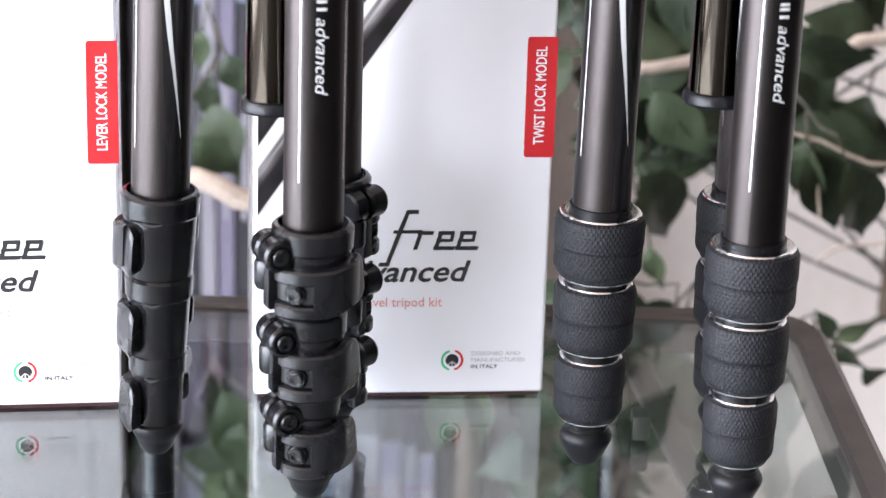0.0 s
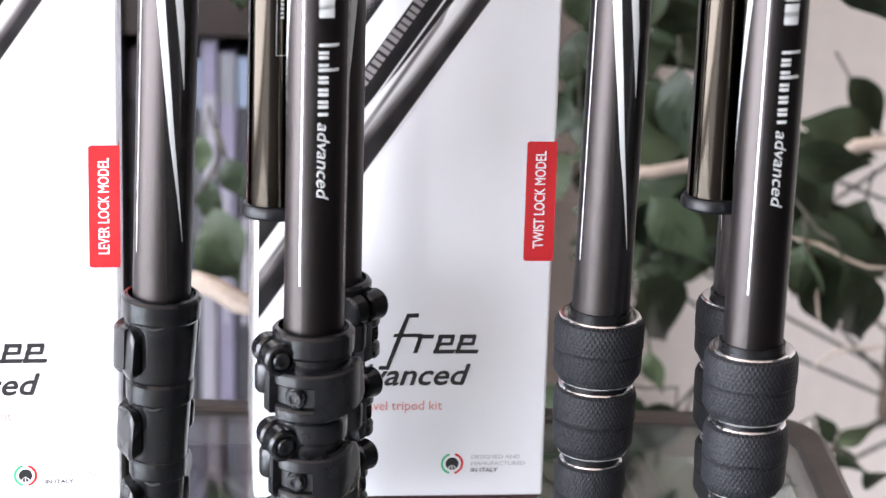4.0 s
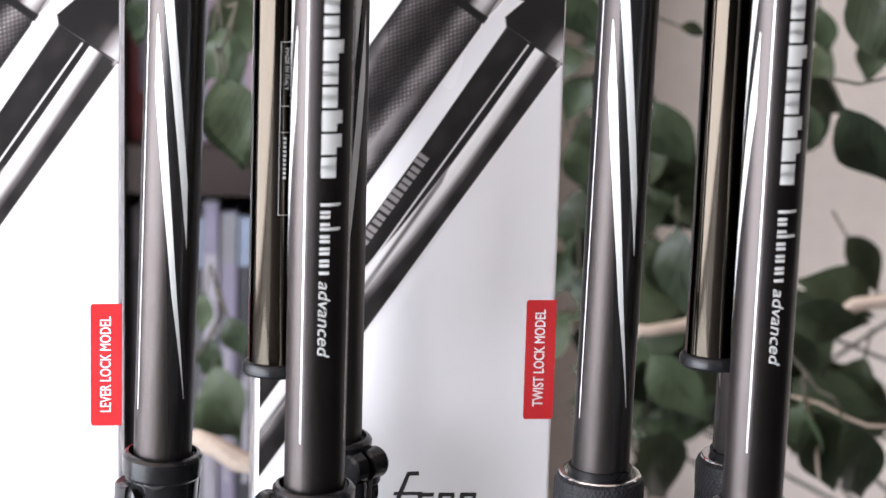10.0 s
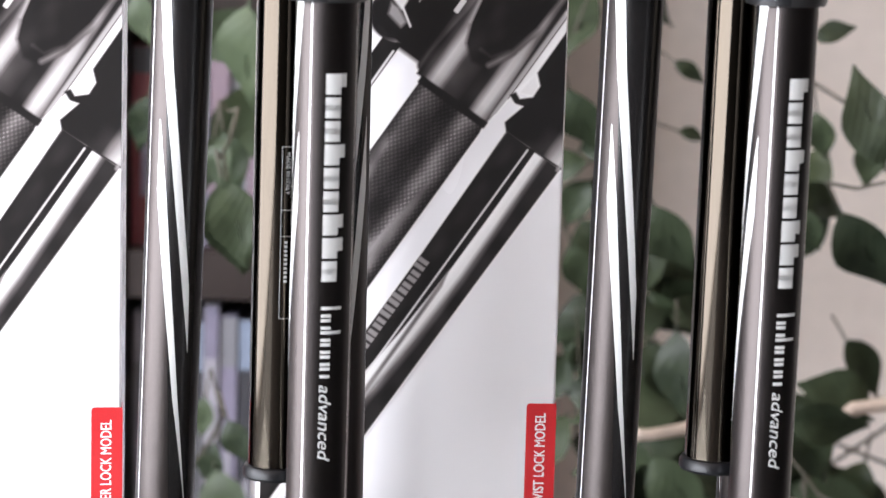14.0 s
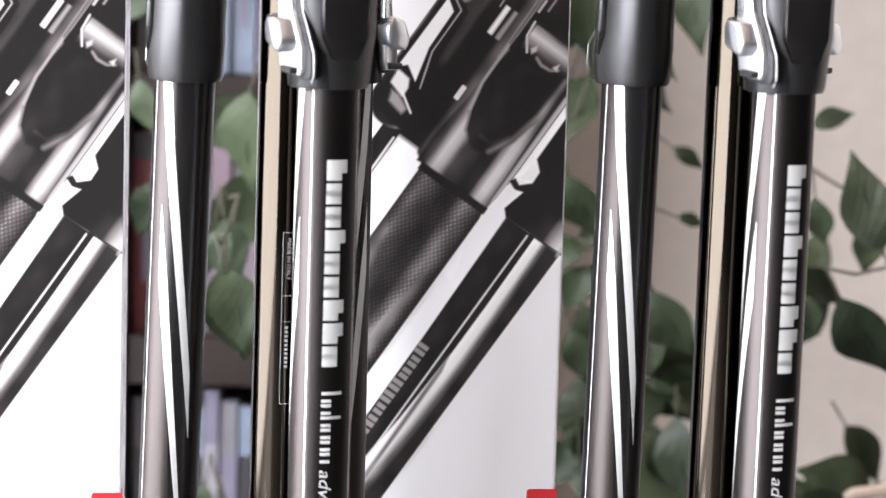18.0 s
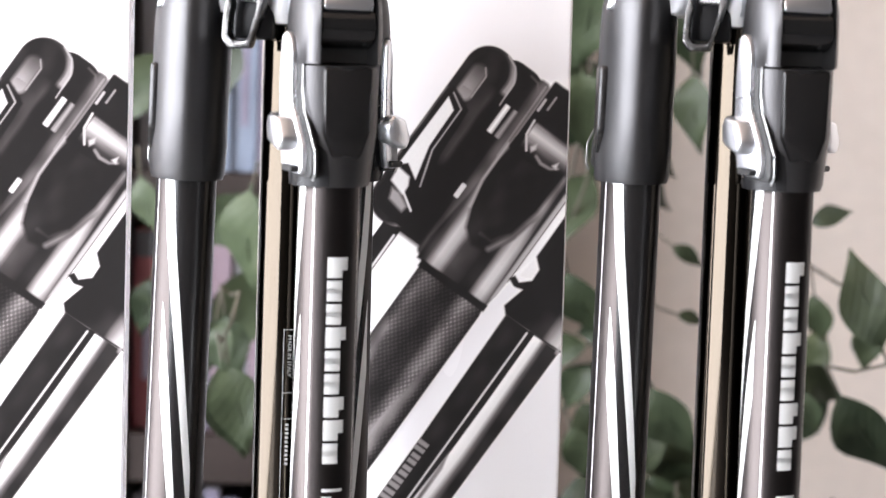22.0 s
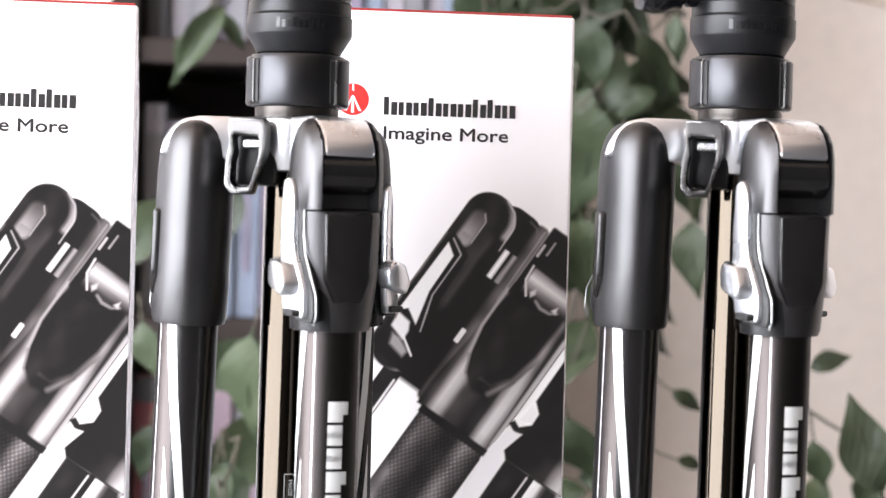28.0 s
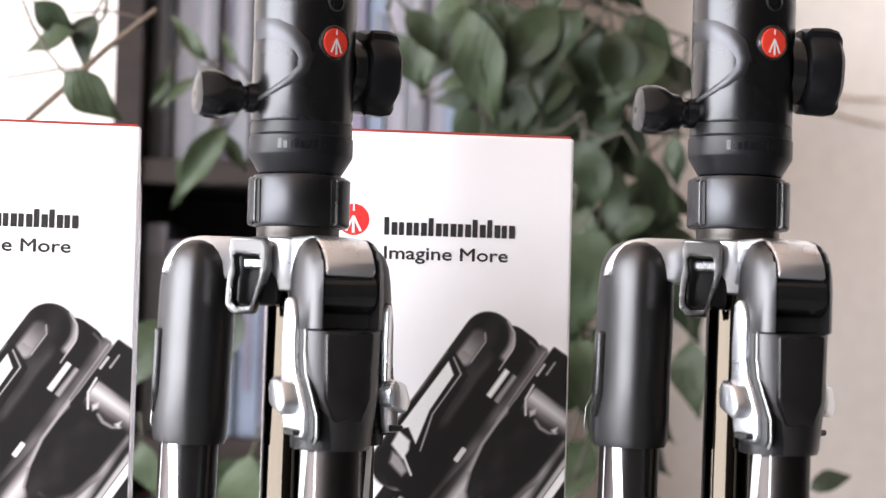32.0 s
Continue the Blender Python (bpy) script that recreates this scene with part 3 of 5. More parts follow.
# dark maroon with the shade under the cartons put into it
RED_BASE = coat("maroon_gap_shade", (0.040, 0.012, 0.012), 0.5, vary=0.15, scale=30, grain=500, bump=0.02)
RED_EDGE = coat("dark_red_print", (0.30, 0.02, 0.02), 0.4, vary=0.1, scale=30, grain=500, bump=0)
PALE_RED = coat("pale_red_print", (0.75, 0.28, 0.26), 0.4, vary=0.05, scale=60, grain=900, bump=0)
RED_TAG = coat("red_tag_print", (0.50, 0.022, 0.026), 0.32, vary=0.06, scale=30, grain=900, bump=0.02)
carton(0.0488, 0.8771, 5.8, 1.0, "tall white printed card box with a red twist lock tag", "TWIST LOCK MODEL")
carton(-0.1164, 0.8533, 8.0, 0.995, "tall white printed card box with a red lever lock tag", "LEVER LOCK MODEL")

# ---- tripods ----
TUBE = 0.0104


def wrapped(outlines, r, bm=None):
    """Flat outlines (degrees, height) bent round a tube of radius r; each is cut into narrow strips along its heights."""
    b = bm or bmesh.new()
    for pts in outlines:
        b.faces.new([b.verts.new((r * math.cos(radians(a)), r * math.sin(radians(a)), z)) for a, z in pts])
    return b


def wedge(rows, r, bm=None):
    """A band on a tube: rows of (height, first angle, last angle)."""
    b = bm or bmesh.new()
    n = max(2, math.ceil(max(abs(e - a) for _, a, e in rows) / 3.5))
    fine = []
    for (z0, a0, b0), (z1, a1, b1) in zip(rows, rows[1:]):
        for i in range(5):
            s = i / 5
            fine.append((z0 + (z1 - z0) * s, a0 + (a1 - a0) * s, b0 + (b1 - b0) * s))
    fine.append(rows[-1])
    grid = [[b.verts.new((r * math.cos(radians(a + (e - a) * k / n)), r * math.sin(radians(a + (e - a) * k / n)), z)) for k in range(n + 1)] for z, a, e in fine]
    for p, q in zip(grid, grid[1:]):
        for k in range(n):
            b.faces.new((p[k], p[k + 1], q[k + 1], q[k]))
    bmesh.ops.recalc_face_normals(b, faces=b.faces[:])
    for f in b.faces:
        c = f.calc_center_median()
        if f.normal.x * c.x + f.normal.y * c.y < 0:
            f.normal_flip()
    return b


def arc_bars(z_top, z_low, marks, base, xh, cap, r, weight, slit=True):
    """A word running down a tube as plain bars; base, xh and cap are arcs in metres across it."""
    b = bmesh.new()
    step = (z_top - z_low) / len(marks)
    deg = lambda s: math.degrees(s / r)
    for i, k in enumerate(marks):
        z = z_top - i * step
        h = cap if k == "t" else xh
        w = step * weight
        wedge([(z - w, deg(base), deg(base + h)), (z, deg(base), deg(base + h))], r, b)
        if slit:
            wedge([(z - step * 0.88, deg(base), deg(base + xh)), (z - step * 0.88 + w, deg(base), deg(base + xh))], r, b)
    return b


def knurl_mat():
    """Dark rubber with a cast pattern of small raised lozenges round the collar."""
    m, n, l, b = shader("knurled_rubber", 0.55)
    b.inputs["Base Color"].default_value = (0.0062, 0.0066, 0.0085, 1)
    b.inputs["Specular IOR Level"].default_value = 0.3
    co, sep = n.new("ShaderNodeTexCoord"), n.new("ShaderNodeSeparateXYZ")
    l.new(co.outputs["Object"], sep.inputs[0])

    def op(kind, *vals):
        q = n.new("ShaderNodeMath")
        q.operation = kind
        for i, v in enumerate(vals):
            if isinstance(v, (int, float)):
                q.inputs[i].default_value = v
            else:
                l.new(v, q.inputs[i])
        return q.outputs[0]
    ang = op("ARCTAN2", sep.outputs["Y"], sep.outputs["X"])
    u, v = op("MULTIPLY", ang, 58.0), op("MULTIPLY", sep.outputs["Z"], 2 * math.pi / 0.0028)
    h = op("MULTIPLY", op("SINE", u), op("SINE", op("ADD", v, op("MULTIPLY", u, 0.0))))
    h = op("MAXIMUM", h, 0.0)
    nz = n.new("ShaderNodeTexNoise")
    nz.inputs["Scale"].default_value = 900
    l.new(co.outputs["Object"], nz.inputs["Vector"])
    tot = op("ADD", op("POWER", h, 0.6), op("MULTIPLY", nz.outputs["Fac"], 0.15))
    bp = n.new("ShaderNodeBump")
    bp.inputs["Strength"].default_value, bp.inputs["Distance"].default_value = 0.5, 0.0005
    l.new(tot, bp.inputs["Height"])
    l.new(bp.outputs[0], b.inputs["Normal"])
    mr = n.new("ShaderNodeMapRange")
    mr.inputs["To Min"].default_value, mr.inputs["To Max"].default_value = 0.62, 0.42
    l.new(h, mr.inputs["Value"])
    l.new(mr.outputs[0], b.inputs["Roughness"])
    return m


KNURL = knurl_mat()


def leg_tube(name, label):
    """The upper leg tube with its printed stripes and words; +x looks away from the column, the foot's base is at z = 0."""
    t = link(name, lathe([(TUBE - 0.001, 0.088), (TUBE, 0.089), (TUBE, 0.308), (TUBE - 0.001, 0.31)], 64), ANOD, None, label)
    part("inner_tube", lathe([(0.0078, 0.012), (0.0080, 0.013), (0.0080, 0.092), (0.0078, 0.093)], 40), BLACK_TUBE, t, "slim black inner tube")
    R = TUBE + 0.00012
    # dark reflection painted along the front, between the pinstripes
    part("face_panel", wedge([(0.1, -44, 44), (0.306, -44, 44)], TUBE + 0.00006), TUBE_FACE, t, "darker strip for the dark reflection on the tube's front")
    for s in (1, -1):
        part("side_panel", wedge([(0.1, s * 124, s * 152), (0.126, s * 118, s * 158), (0.306, s * 78, s * 162)][::1], TUBE + 0.00006), PANEL, t, "black printed flank")
        part("pinstripe", wedge([(0.121, s * 48, s * 50.5), (0.306, s * 48, s * 50.5)], R), WHITE_INK, t, "thin white line")
        part("stripe", wedge([(0.126, s * 150.5, s * 151.5), (0.163, s * 119, s * 129), (0.2355, s * 74, s * 93), (0.261, s * 74.5, s * 75.5)], R), SILVER_INK, t, "long silver wedge")
        part("stripe", wedge([(0.180, s * 145.5, s * 146.5), (0.2025, s * 130, s * 144), (0.280, s * 80, s * 98), (0.306, s * 67, s * 87)], R + 0.00004), SILVER_INK, t, "long silver wedge")
    part("brand_word", arc_bars(0.2805, 0.2110, "tsstssttss"[:9], -0.0037, 0.0052, 0.0072, R, 0.56), SILVER_INK, t, "silver brand word as plain bars")["kind"] = "stuff"
    part("product_word", arc_bars(0.2035, 0.1790, "tstsss", -0.0036, 0.0034, 0.0072, R, 0.26), SILVER_INK, t, "silver product word as plain bars")["kind"] = "stuff"
    word = letters("advanced", 0.0060, SILVER_INK, t, pose(0, 0, 0), "silver slanted lettering", 1.14, 0.00003)
    for v in word.data.vertices:
        x, y, h = v.co
        ang, r = (-0.0036 + y) / R, R + 0.00006 + h
        v.co = (r * math.cos(ang), r * math.sin(ang), 0.1775 - x - 0.3 * y)
    return t


PANEL = coat("black_tube_print", (0.006, 0.0055, 0.0055), 0.25, 0.0, vary=0.08, scale=10, grain=900, bump=0.01, rough_vary=0.03)


def bolt(parent, m):
    """A socket screw head at m, looking along m's z."""
    part("bolt", put(lathe([(0.0030, -0.001), (0.0030, 0.0006), (0.0026, 0.0010), (0.0015, 0.0010), (0.0013, 0.0001)], 20), m), BOLT, parent, "black steel socket bolt")


BOLT = coat("blackened_steel", (0.012, 0.012, 0.013), 0.25, 0.4, vary=0.1, scale=100, grain=2000, bump=0.03)


def plate(a0, a1, r_in, r_out, edge, n=22, bm=None):
    """A bent plate: from angle a0 to a1; r_out and edge (low, high) are functions of the share along it."""
    b = bmesh.new()
    rows = []
    for i in range(n + 1):
        s = i / n
        a = radians(a0 + (a1 - a0) * s)
        lo, hi = edge(s)
        ro = r_out(s)
        c = min(0.0007, (hi - lo) * 0.3)
        sec = [(r_in, lo), (ro - c, lo), (ro, lo + c), (ro, hi - c), (ro - c, hi), (r_in, hi)]
        rows.append([b.verts.new((r * math.cos(a), r * math.sin(a), z)) for r, z in sec])
    for p, q in zip(rows, rows[1:]):
        for k in range(6):
            b.faces.new((p[k], q[k], q[(k + 1) % 6], p[(k + 1) % 6]))
    b.faces.new(rows[0])
    b.faces.new(rows[-1][::-1])
    bmesh.ops.recalc_face_normals(b, faces=b.faces[:])
    return join(bm, b) if bm else b


def finger_tab(a0, a1, r_in, r_start, r_out, lo, hi, drop, n=20, rows=12):
    """The free end of a flip lever: a bent plate with rounded corners that slopes towards its tip, creased across."""
    b = bmesh.new()
    grid = []
    for i in range(n + 1):
        s = i / n
        a = radians(a0 + (a1 - a0) * s)
        corner = 0.0030 * max(0.0, (s - 0.72) / 0.28) ** 2.4
        grow = min(1.0, s / 0.4) ** 2 * (3 - 2 * min(1.0, s / 0.4))
        z0, z1 = lo - drop * s + corner * 0.8, hi - 0.0017 * (1 - grow) - drop * s - corner
        line = []
        for j in range(rows + 1):
            v = j / rows
            rise = r_start + (r_out / math.cos(a - radians(a0 + a1 - 10) / 2) - r_start) * grow
            rise -= 0.0024 * grow * max(0.0, 0.58 - 0.42 * s - v) + 0.0010 * max(0.0, v - 0.58 + 0.42 * s)
            rise -= 0.0008 * abs(2 * v - 1) ** 9 + 0.0006 * max(0.0, s - 0.9) / 0.1
            line.append(b.verts.new((rise * math.cos(a), rise * math.sin(a), z0 + (z1 - z0) * v)))
        z = [w.co.z for w in line]
        inner = [b.verts.new((r_in * math.cos(a), r_in * math.sin(a), q)) for q in (z[-1], z[0])]
        grid.append(line + inner)
    m = rows + 3
    for p, q in zip(grid, grid[1:]):
        for k in range(m):
            b.faces.new((p[k], q[k], q[(k + 1) % m], p[(k + 1) % m]))
    b.faces.new(grid[0])
    b.faces.new(grid[-1][::-1])
    bmesh.ops.recalc_face_normals(b, faces=b.faces[:])
    return b


def lever_locks(t):
    """Three flip locks under the upper tube, each a split clamp with a lug and bolt and a lever that wraps the tube."""
    for top, low, r0, r1 in ((0.1045, 0.0733, 0.0140, 0.0122), (0.0738, 0.0430, 0.0121, 0.0106), (0.0448, 0.0164, 0.0104, 0.0092)):
        part("clamp", lathe([(r1 - 0.002, low), (r1 - 0.0003, low + 0.0006), (r1, low + 0.002), (r0 - 0.0007, top - 0.009), (r0 + 0.0001, top - 0.0080), (r0 + 0.0003, top - 0.0015), (r0 - 0.0006, top - 0.0004), (r0 - 0.0018, top), (r0 - 0.0022, top - 0.003)], 56), PLASTIC, t, "tapered black plastic clamp")
        part("slot", plate(84, 116, r0 - 0.002, lambda s: r0 - 0.0002, lambda s: (top - 0.0092 - 0.0010 * math.sin(math.pi * s), top - 0.0080 - 0.0010 * math.sin(math.pi * s)), 10), SHADE, t, "black strip for a thin shaded slot in the clamp")
        zb = top - 0.0085
        for x0, x1 in ((-0.0075, -0.0005), (0.0012, 0.0092)):
            part("lug", put(lathe([(0.0046, x0), (0.0056, x0 + 0.0008), (0.0058, x1 - 0.0012), (0.0050, x1), (0.0040, x1 + 0.0002), (0.0038, x1 - 0.0012)], 28), pose(0, -r0 - 0.0006, zb, 0, 90, 0)), PLASTIC, t)
        bolt(t, pose(0.0088, -r0 - 0.0006, zb, 0, 90, 0))
        zl = top - 0.0205
        rl = r0 - 0.0004
        ro = rl + 0.0034
        # the lever: two rails round a window with a bolt in it, then one broad band
        part("lever", plate(-18, 60, r1 + 0.0002, lambda s: ro - 0.0004 * s, lambda s: (zl - 0.0090 + 0.0040 * s * s, zl + 0.0078 + 0.0022 * s * s), 22), LEVER, t, "black flip lever")
        round_end = lambda s: 0.0022 * max(0.0, 1 - s * 4) ** 2
        part("lever_rail", plate(-78, -17.5, r1 + 0.0002, lambda s: ro + 0.0006 * math.sin(math.pi * s) - round_end(s), lambda s: (zl + 0.0030, zl + 0.0078 - round_end(s)), 16), LEVER, t)
        part("lever_rail", plate(-78, -17.5, r1 + 0.0002, lambda s: ro + 0.0006 * math.sin(math.pi * s) - round_end(s), lambda s: (zl - 0.0090 + round_end(s), zl - 0.0046), 16), LEVER, t)
        part("window", plate(-78, -17, r1, lambda s: rl + 0.0004, lambda s: (zl - 0.0048, zl + 0.0032), 14), SHADE, t, "dark recess in the lever")
        part("lever_bar", plate(-94, -79, r1 - 0.001, lambda s: ro + 0.0004, lambda s: (zl - 0.0082, zl + 0.0074), 6), LEVER, t, "upright bar at the lever's hinge")
        part("lever_tab", finger_tab(20, 79, r1 + 0.0012, ro - 0.0001, 0.0146 + 0.3 * (rl - 0.0100), zl - 0.0082, zl + 0.0100, 0.0002), LEVER, t, "black creased finger tab")
        part("hinge_pin", put(lathe([(0.0030, -0.0050), (0.0044, -0.0046), (0.0049, -0.0036), (0.0050, 0.0040), (0.0044, 0.0052), (0.0026, 0.0056)], 28), pose(0, 0, zl + 0.0022, 0, 0, -106) @ pose(rl + 0.0016, 0, 0)), PLASTIC, t, "round black hinge pin")
        h = pose(0, 0, zl, 0, 0, -43)
        part("boss", put(lathe([(0.0036, -0.006), (0.0038, 0.0), (0.0034, 0.0006), (0.0028, 0.0006)], 28), h @ pose(rl + 0.0014, 0, -0.0008, 0, 90, 0)), PLASTIC, t)
        bolt(t, h @ pose(rl + 0.0022, 0, -0.0008, 0, 90, 0))
    part("foot", lathe([(0.0012, 0.0040), (0.0042, 0.0043), (0.0062, 0.0064), (0.0070, 0.0088), (0.0082, 0.0112), (0.0096, 0.0134), (0.0099, 0.0150), (0.0097, 0.0160), (0.0084, 0.0171), (0.0074, 0.0175)], 40), RUBBER, t, "rounded black rubber foot")


def twist_locks(t):
    """Three knurled twist collars with bright rings, and a rubber foot."""
    for low, top, r in ((0.0762, 0.0995, 0.0160), (0.0492, 0.0736, 0.0147), (0.0220, 0.0456, 0.0127)):
        mid = (low + top) / 2
        part("collar", lathe([(r - 0.0028, low), (r - 0.0022, low + 0.0003), (r - 0.0003, low + 0.0030), (r, low + 0.0042), (r, mid - 0.0009), (r - 0.0005, mid - 0.0003), (r - 0.0004, mid + 0.0003), (r + 0.0003, mid + 0.0009), (r + 0.0003, top - 0.0030), (r - 0.0004, top - 0.0012), (r - 0.0018, top - 0.0002), (r - 0.003, top)], 72), KNURL, t, "knurled dark rubber twist collar")
        part("ring", lathe([(r - 0.0040, top - 0.0006), (r - 0.0017, top - 0.0006), (r - 0.0012, top - 0.0001), (r - 0.0016, top + 0.0004), (r - 0.0026, top + 0.0006), (r - 0.0034, top + 0.0004)], 64), CHROME, t, "bright metal ring")
        part("ring", lathe([(r - 0.0044, low - 0.0006), (r - 0.0028, low - 0.0005), (r - 0.0021, low - 0.0001), (r - 0.0019, low + 0.0005), (r - 0.0044, low + 0.0006)], 64), CHROME, t, "bright metal ring")
        part("sleeve", lathe([(r - 0.0052, low - 0.003), (r - 0.0046, low - 0.003), (r - 0.0046, top + 0.0004), (min(r - 0.0046, 0.0118), top + 0.0028), (0.0088, top + 0.003)], 48), DULL, t, "glossy black inner sleeve")
    part("foot", lathe([(0.0012, 0.0040), (0.0044, 0.0043), (0.0066, 0.0066), (0.0078, 0.0094), (0.0092, 0.0122), (0.0099, 0.0142), (0.0097, 0.0156), (0.0086, 0.0172), (0.0072, 0.0180), (0.0070, 0.0215)], 44), RUBBER, t, "rounded black rubber foot")


DULL = coat("dull_black_plastic", (0.006, 0.006, 0.0065), 0.3, vary=0.1, scale=80, grain=900, bump=0.02, Specular_IOR_Level=0.18)
# matt black for solids that carry the shade of slots, gaps and recesses
SHADE = coat("matt_black_shade", (0.008, 0.008, 0.008), 0.6, vary=0.1, scale=80, grain=900, bump=0)


def shoulder(t, turn, slotted):
    """The forked casting at the leg's top that hinges on the hub, with its silver angle catch, turned about the leg."""
    spin = pose(0, 0, 0, 0, 0, turn)

    def bit(name, bm, material, label=""):
        return part(name, put(bm, spin), material, t, label)

    b = bmesh.new()
    rings = []
    for z, hx, hy, e in ((0.3035, 0.0124, 0.0128, 2.0), (0.3052, 0.0130, 0.0134, 2.0), (0.316, 0.0134, 0.0142, 2.0), (0.322, 0.0132, 0.0147, 2.0), (0.330, 0.0133, 0.0152, 2.1), (0.3426, 0.0134, 0.0155, 2.2), (0.3432, 0.0134, 0.0155, 2.2), (0.3440, 0.0134, 0.0155, 2.2),
                         (0.356, 0.0133, 0.0155, 2.2), (0.3625, 0.0129, 0.0153, 2.1), (0.3670, 0.0120, 0.0147, 2.1), (0.3704, 0.0103, 0.0137, 2.1), (0.3727, 0.0080, 0.0122, 2.0), (0.3740, 0.0048, 0.0100, 2.0), (0.3744, 0.0015, 0.0060, 2.0)):
        ring = []
        for i in range(56):
            a = 2 * math.pi * i / 56
            c, s = math.cos(a), math.sin(a)
            px, py = hx * math.copysign(abs(c) ** (2 / e), c), hy * math.copysign(abs(s) ** (2 / e), s)
            if s > 0:
                # two cheeks meet in a soft ridge down the flank, with a swelling low on it
                px, py = hx * math.copysign(abs(c) ** 1.14, c), hy * 1.04 * abs(s) ** 1.14
                py *= 1 + 0.05 * math.exp(-((z - 0.322) / 0.006) ** 2)
            if slotted and z > 0.3436 and px > 0:
                # the slot for the hub's arm, with straight cheeks
                if abs(py) < 0.0100:
                    px = min(px, 0.0015)
                else:
                    px = min(hx * 0.98, px * 1.4)
                    if abs(py) < 0.0118:
                        py = math.copysign(0.0104, py)
            ring.append(b.verts.new((px, py, z)))
        rings.append(ring)
    for p, q in zip(rings, rings[1:]):
        for i in range(56):
            b.faces.new((p[i], p[(i + 1) % 56], q[(i + 1) % 56], q[i]))
    b.faces.new(rings[0][::-1])
    b.faces.new(rings[-1])
    bit("shoulder", b, MAGN, "black cast leg shoulder").data.set_sharp_from_angle(angle=radians(50))
    if slotted:
        bit("hinge_slot", block(0.0010, -0.0104, 0.3438, 0.0052, 0.0104, 0.3640, 0.0004, 1), SHADE, "dark hinge slot")
        bit("pivot", put(lathe([(0.0066, -0.0098), (0.0074, -0.0094), (0.0074, 0.0094), (0.0066, 0.0098)], 36), pose(0.0052, 0, 0.3562, 90, 0, 0)), BLACK_TUBE, "glossy black hinge barrel")
    # black surround of the catch, wrapped round the lower flank
    wrap = bmesh.new()
    rows = []
    steps = ((0.3038, -24), (0.3080, -24), (0.3150, -27), (0.3172, -36), (0.3195, -52), (0.3240, -63), (0.3300, -70), (0.3380, -75))
    for z, a1 in steps:
        hx, hy = 0.0131 + 0.0003 * min(1, (z - 0.3035) / 0.012), 0.0134 + 0.0018 * min(1, (z - 0.3035) / 0.026)
        rows.append([wrap.verts.new(((hx + 0.00025) * math.cos(radians(a)), (hy + 0.00025) * math.sin(radians(a)), z)) for a in [-112 + (a1 + 112) * k / 12 for k in range(13)]])
    for p, q in zip(rows, rows[1:]):
        for k in range(12):
            wrap.faces.new((p[k], p[k + 1], q[k + 1], q[k]))
    bit("catch_surround", wrap, DULL, "dull black surround of the catch")
    # front groove and the silver catch on one flank
    bit("front_panel", put(slab([(-0.0050, 0.3130), (0.0050, 0.3130), (0.0082, 0.3210), (0.0088, 0.3430), (-0.0088, 0.3430), (-0.0082, 0.3210)], 0.004, 0.0012, 2), pose(0, 0, 0) @ pose(0.0134, 0, 0, 0, 0, 90)), PANEL, "glossy dark front panel")
    catch = [(0.0010, 0.3085), (0.0102, 0.3078), (0.0112, 0.3100), (0.0110, 0.3165), (0.0082, 0.3232), (0.0056, 0.3290), (0.0046, 0.3350), (0.0046, 0.3470), (0.0036, 0.3510), (0.0020, 0.3538), (0.0002, 0.3542), (-0.0014, 0.3525), (-0.0022, 0.3400), (-0.0020, 0.3200), (0.0000, 0.3110)]

    def bent(outline, depth, bevel, seg, out):
        """A plate on the flank, turned a little to the front."""
        q = slab(outline, depth, bevel, seg)
        for v in q.verts:
            v.co.y += out + 0.24 * v.co.x
        return q

    bit("catch_bed", bent([(x * 1.10 + 0.0014, 0.3320 + (z - 0.3320) * 1.05) for x, z in catch], 0.0026, 0.0006, 2, -0.0160), SHADE, "black plate for the shaded gap round the catch")
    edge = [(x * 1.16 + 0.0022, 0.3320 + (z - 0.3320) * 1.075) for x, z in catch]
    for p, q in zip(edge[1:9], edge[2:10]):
        bit("catch_edge", rod([(x, -0.0158 + 0.24 * x, z) for x, z in (p, q)], 0.00036, 8), SATIN_EDGE, "thin bright edge round the catch")
    bit("catch", bent(catch, 0.0030, 0.0009, 3, -0.0180), SILVER, "silver leg angle catch")
    bit("catch_thumb", put(slab([(-0.0030, 0.3180), (0.0070, 0.3150), (0.0096, 0.3190), (0.0060, 0.3262), (-0.0016, 0.3280), (-0.0040, 0.3240)], 0.0068, 0.0016, 3), pose(0, -0.0222, 0)), SILVER, "silver thumb button")
    bit("catch_slot", put(slab([(0.0020, 0.3088), (0.0096, 0.3086), (0.0098, 0.3106), (0.0020, 0.3110)], 0.004, 0.0004, 1), pose(0, -0.0186, 0)), SHADE, "dark slot under the button")


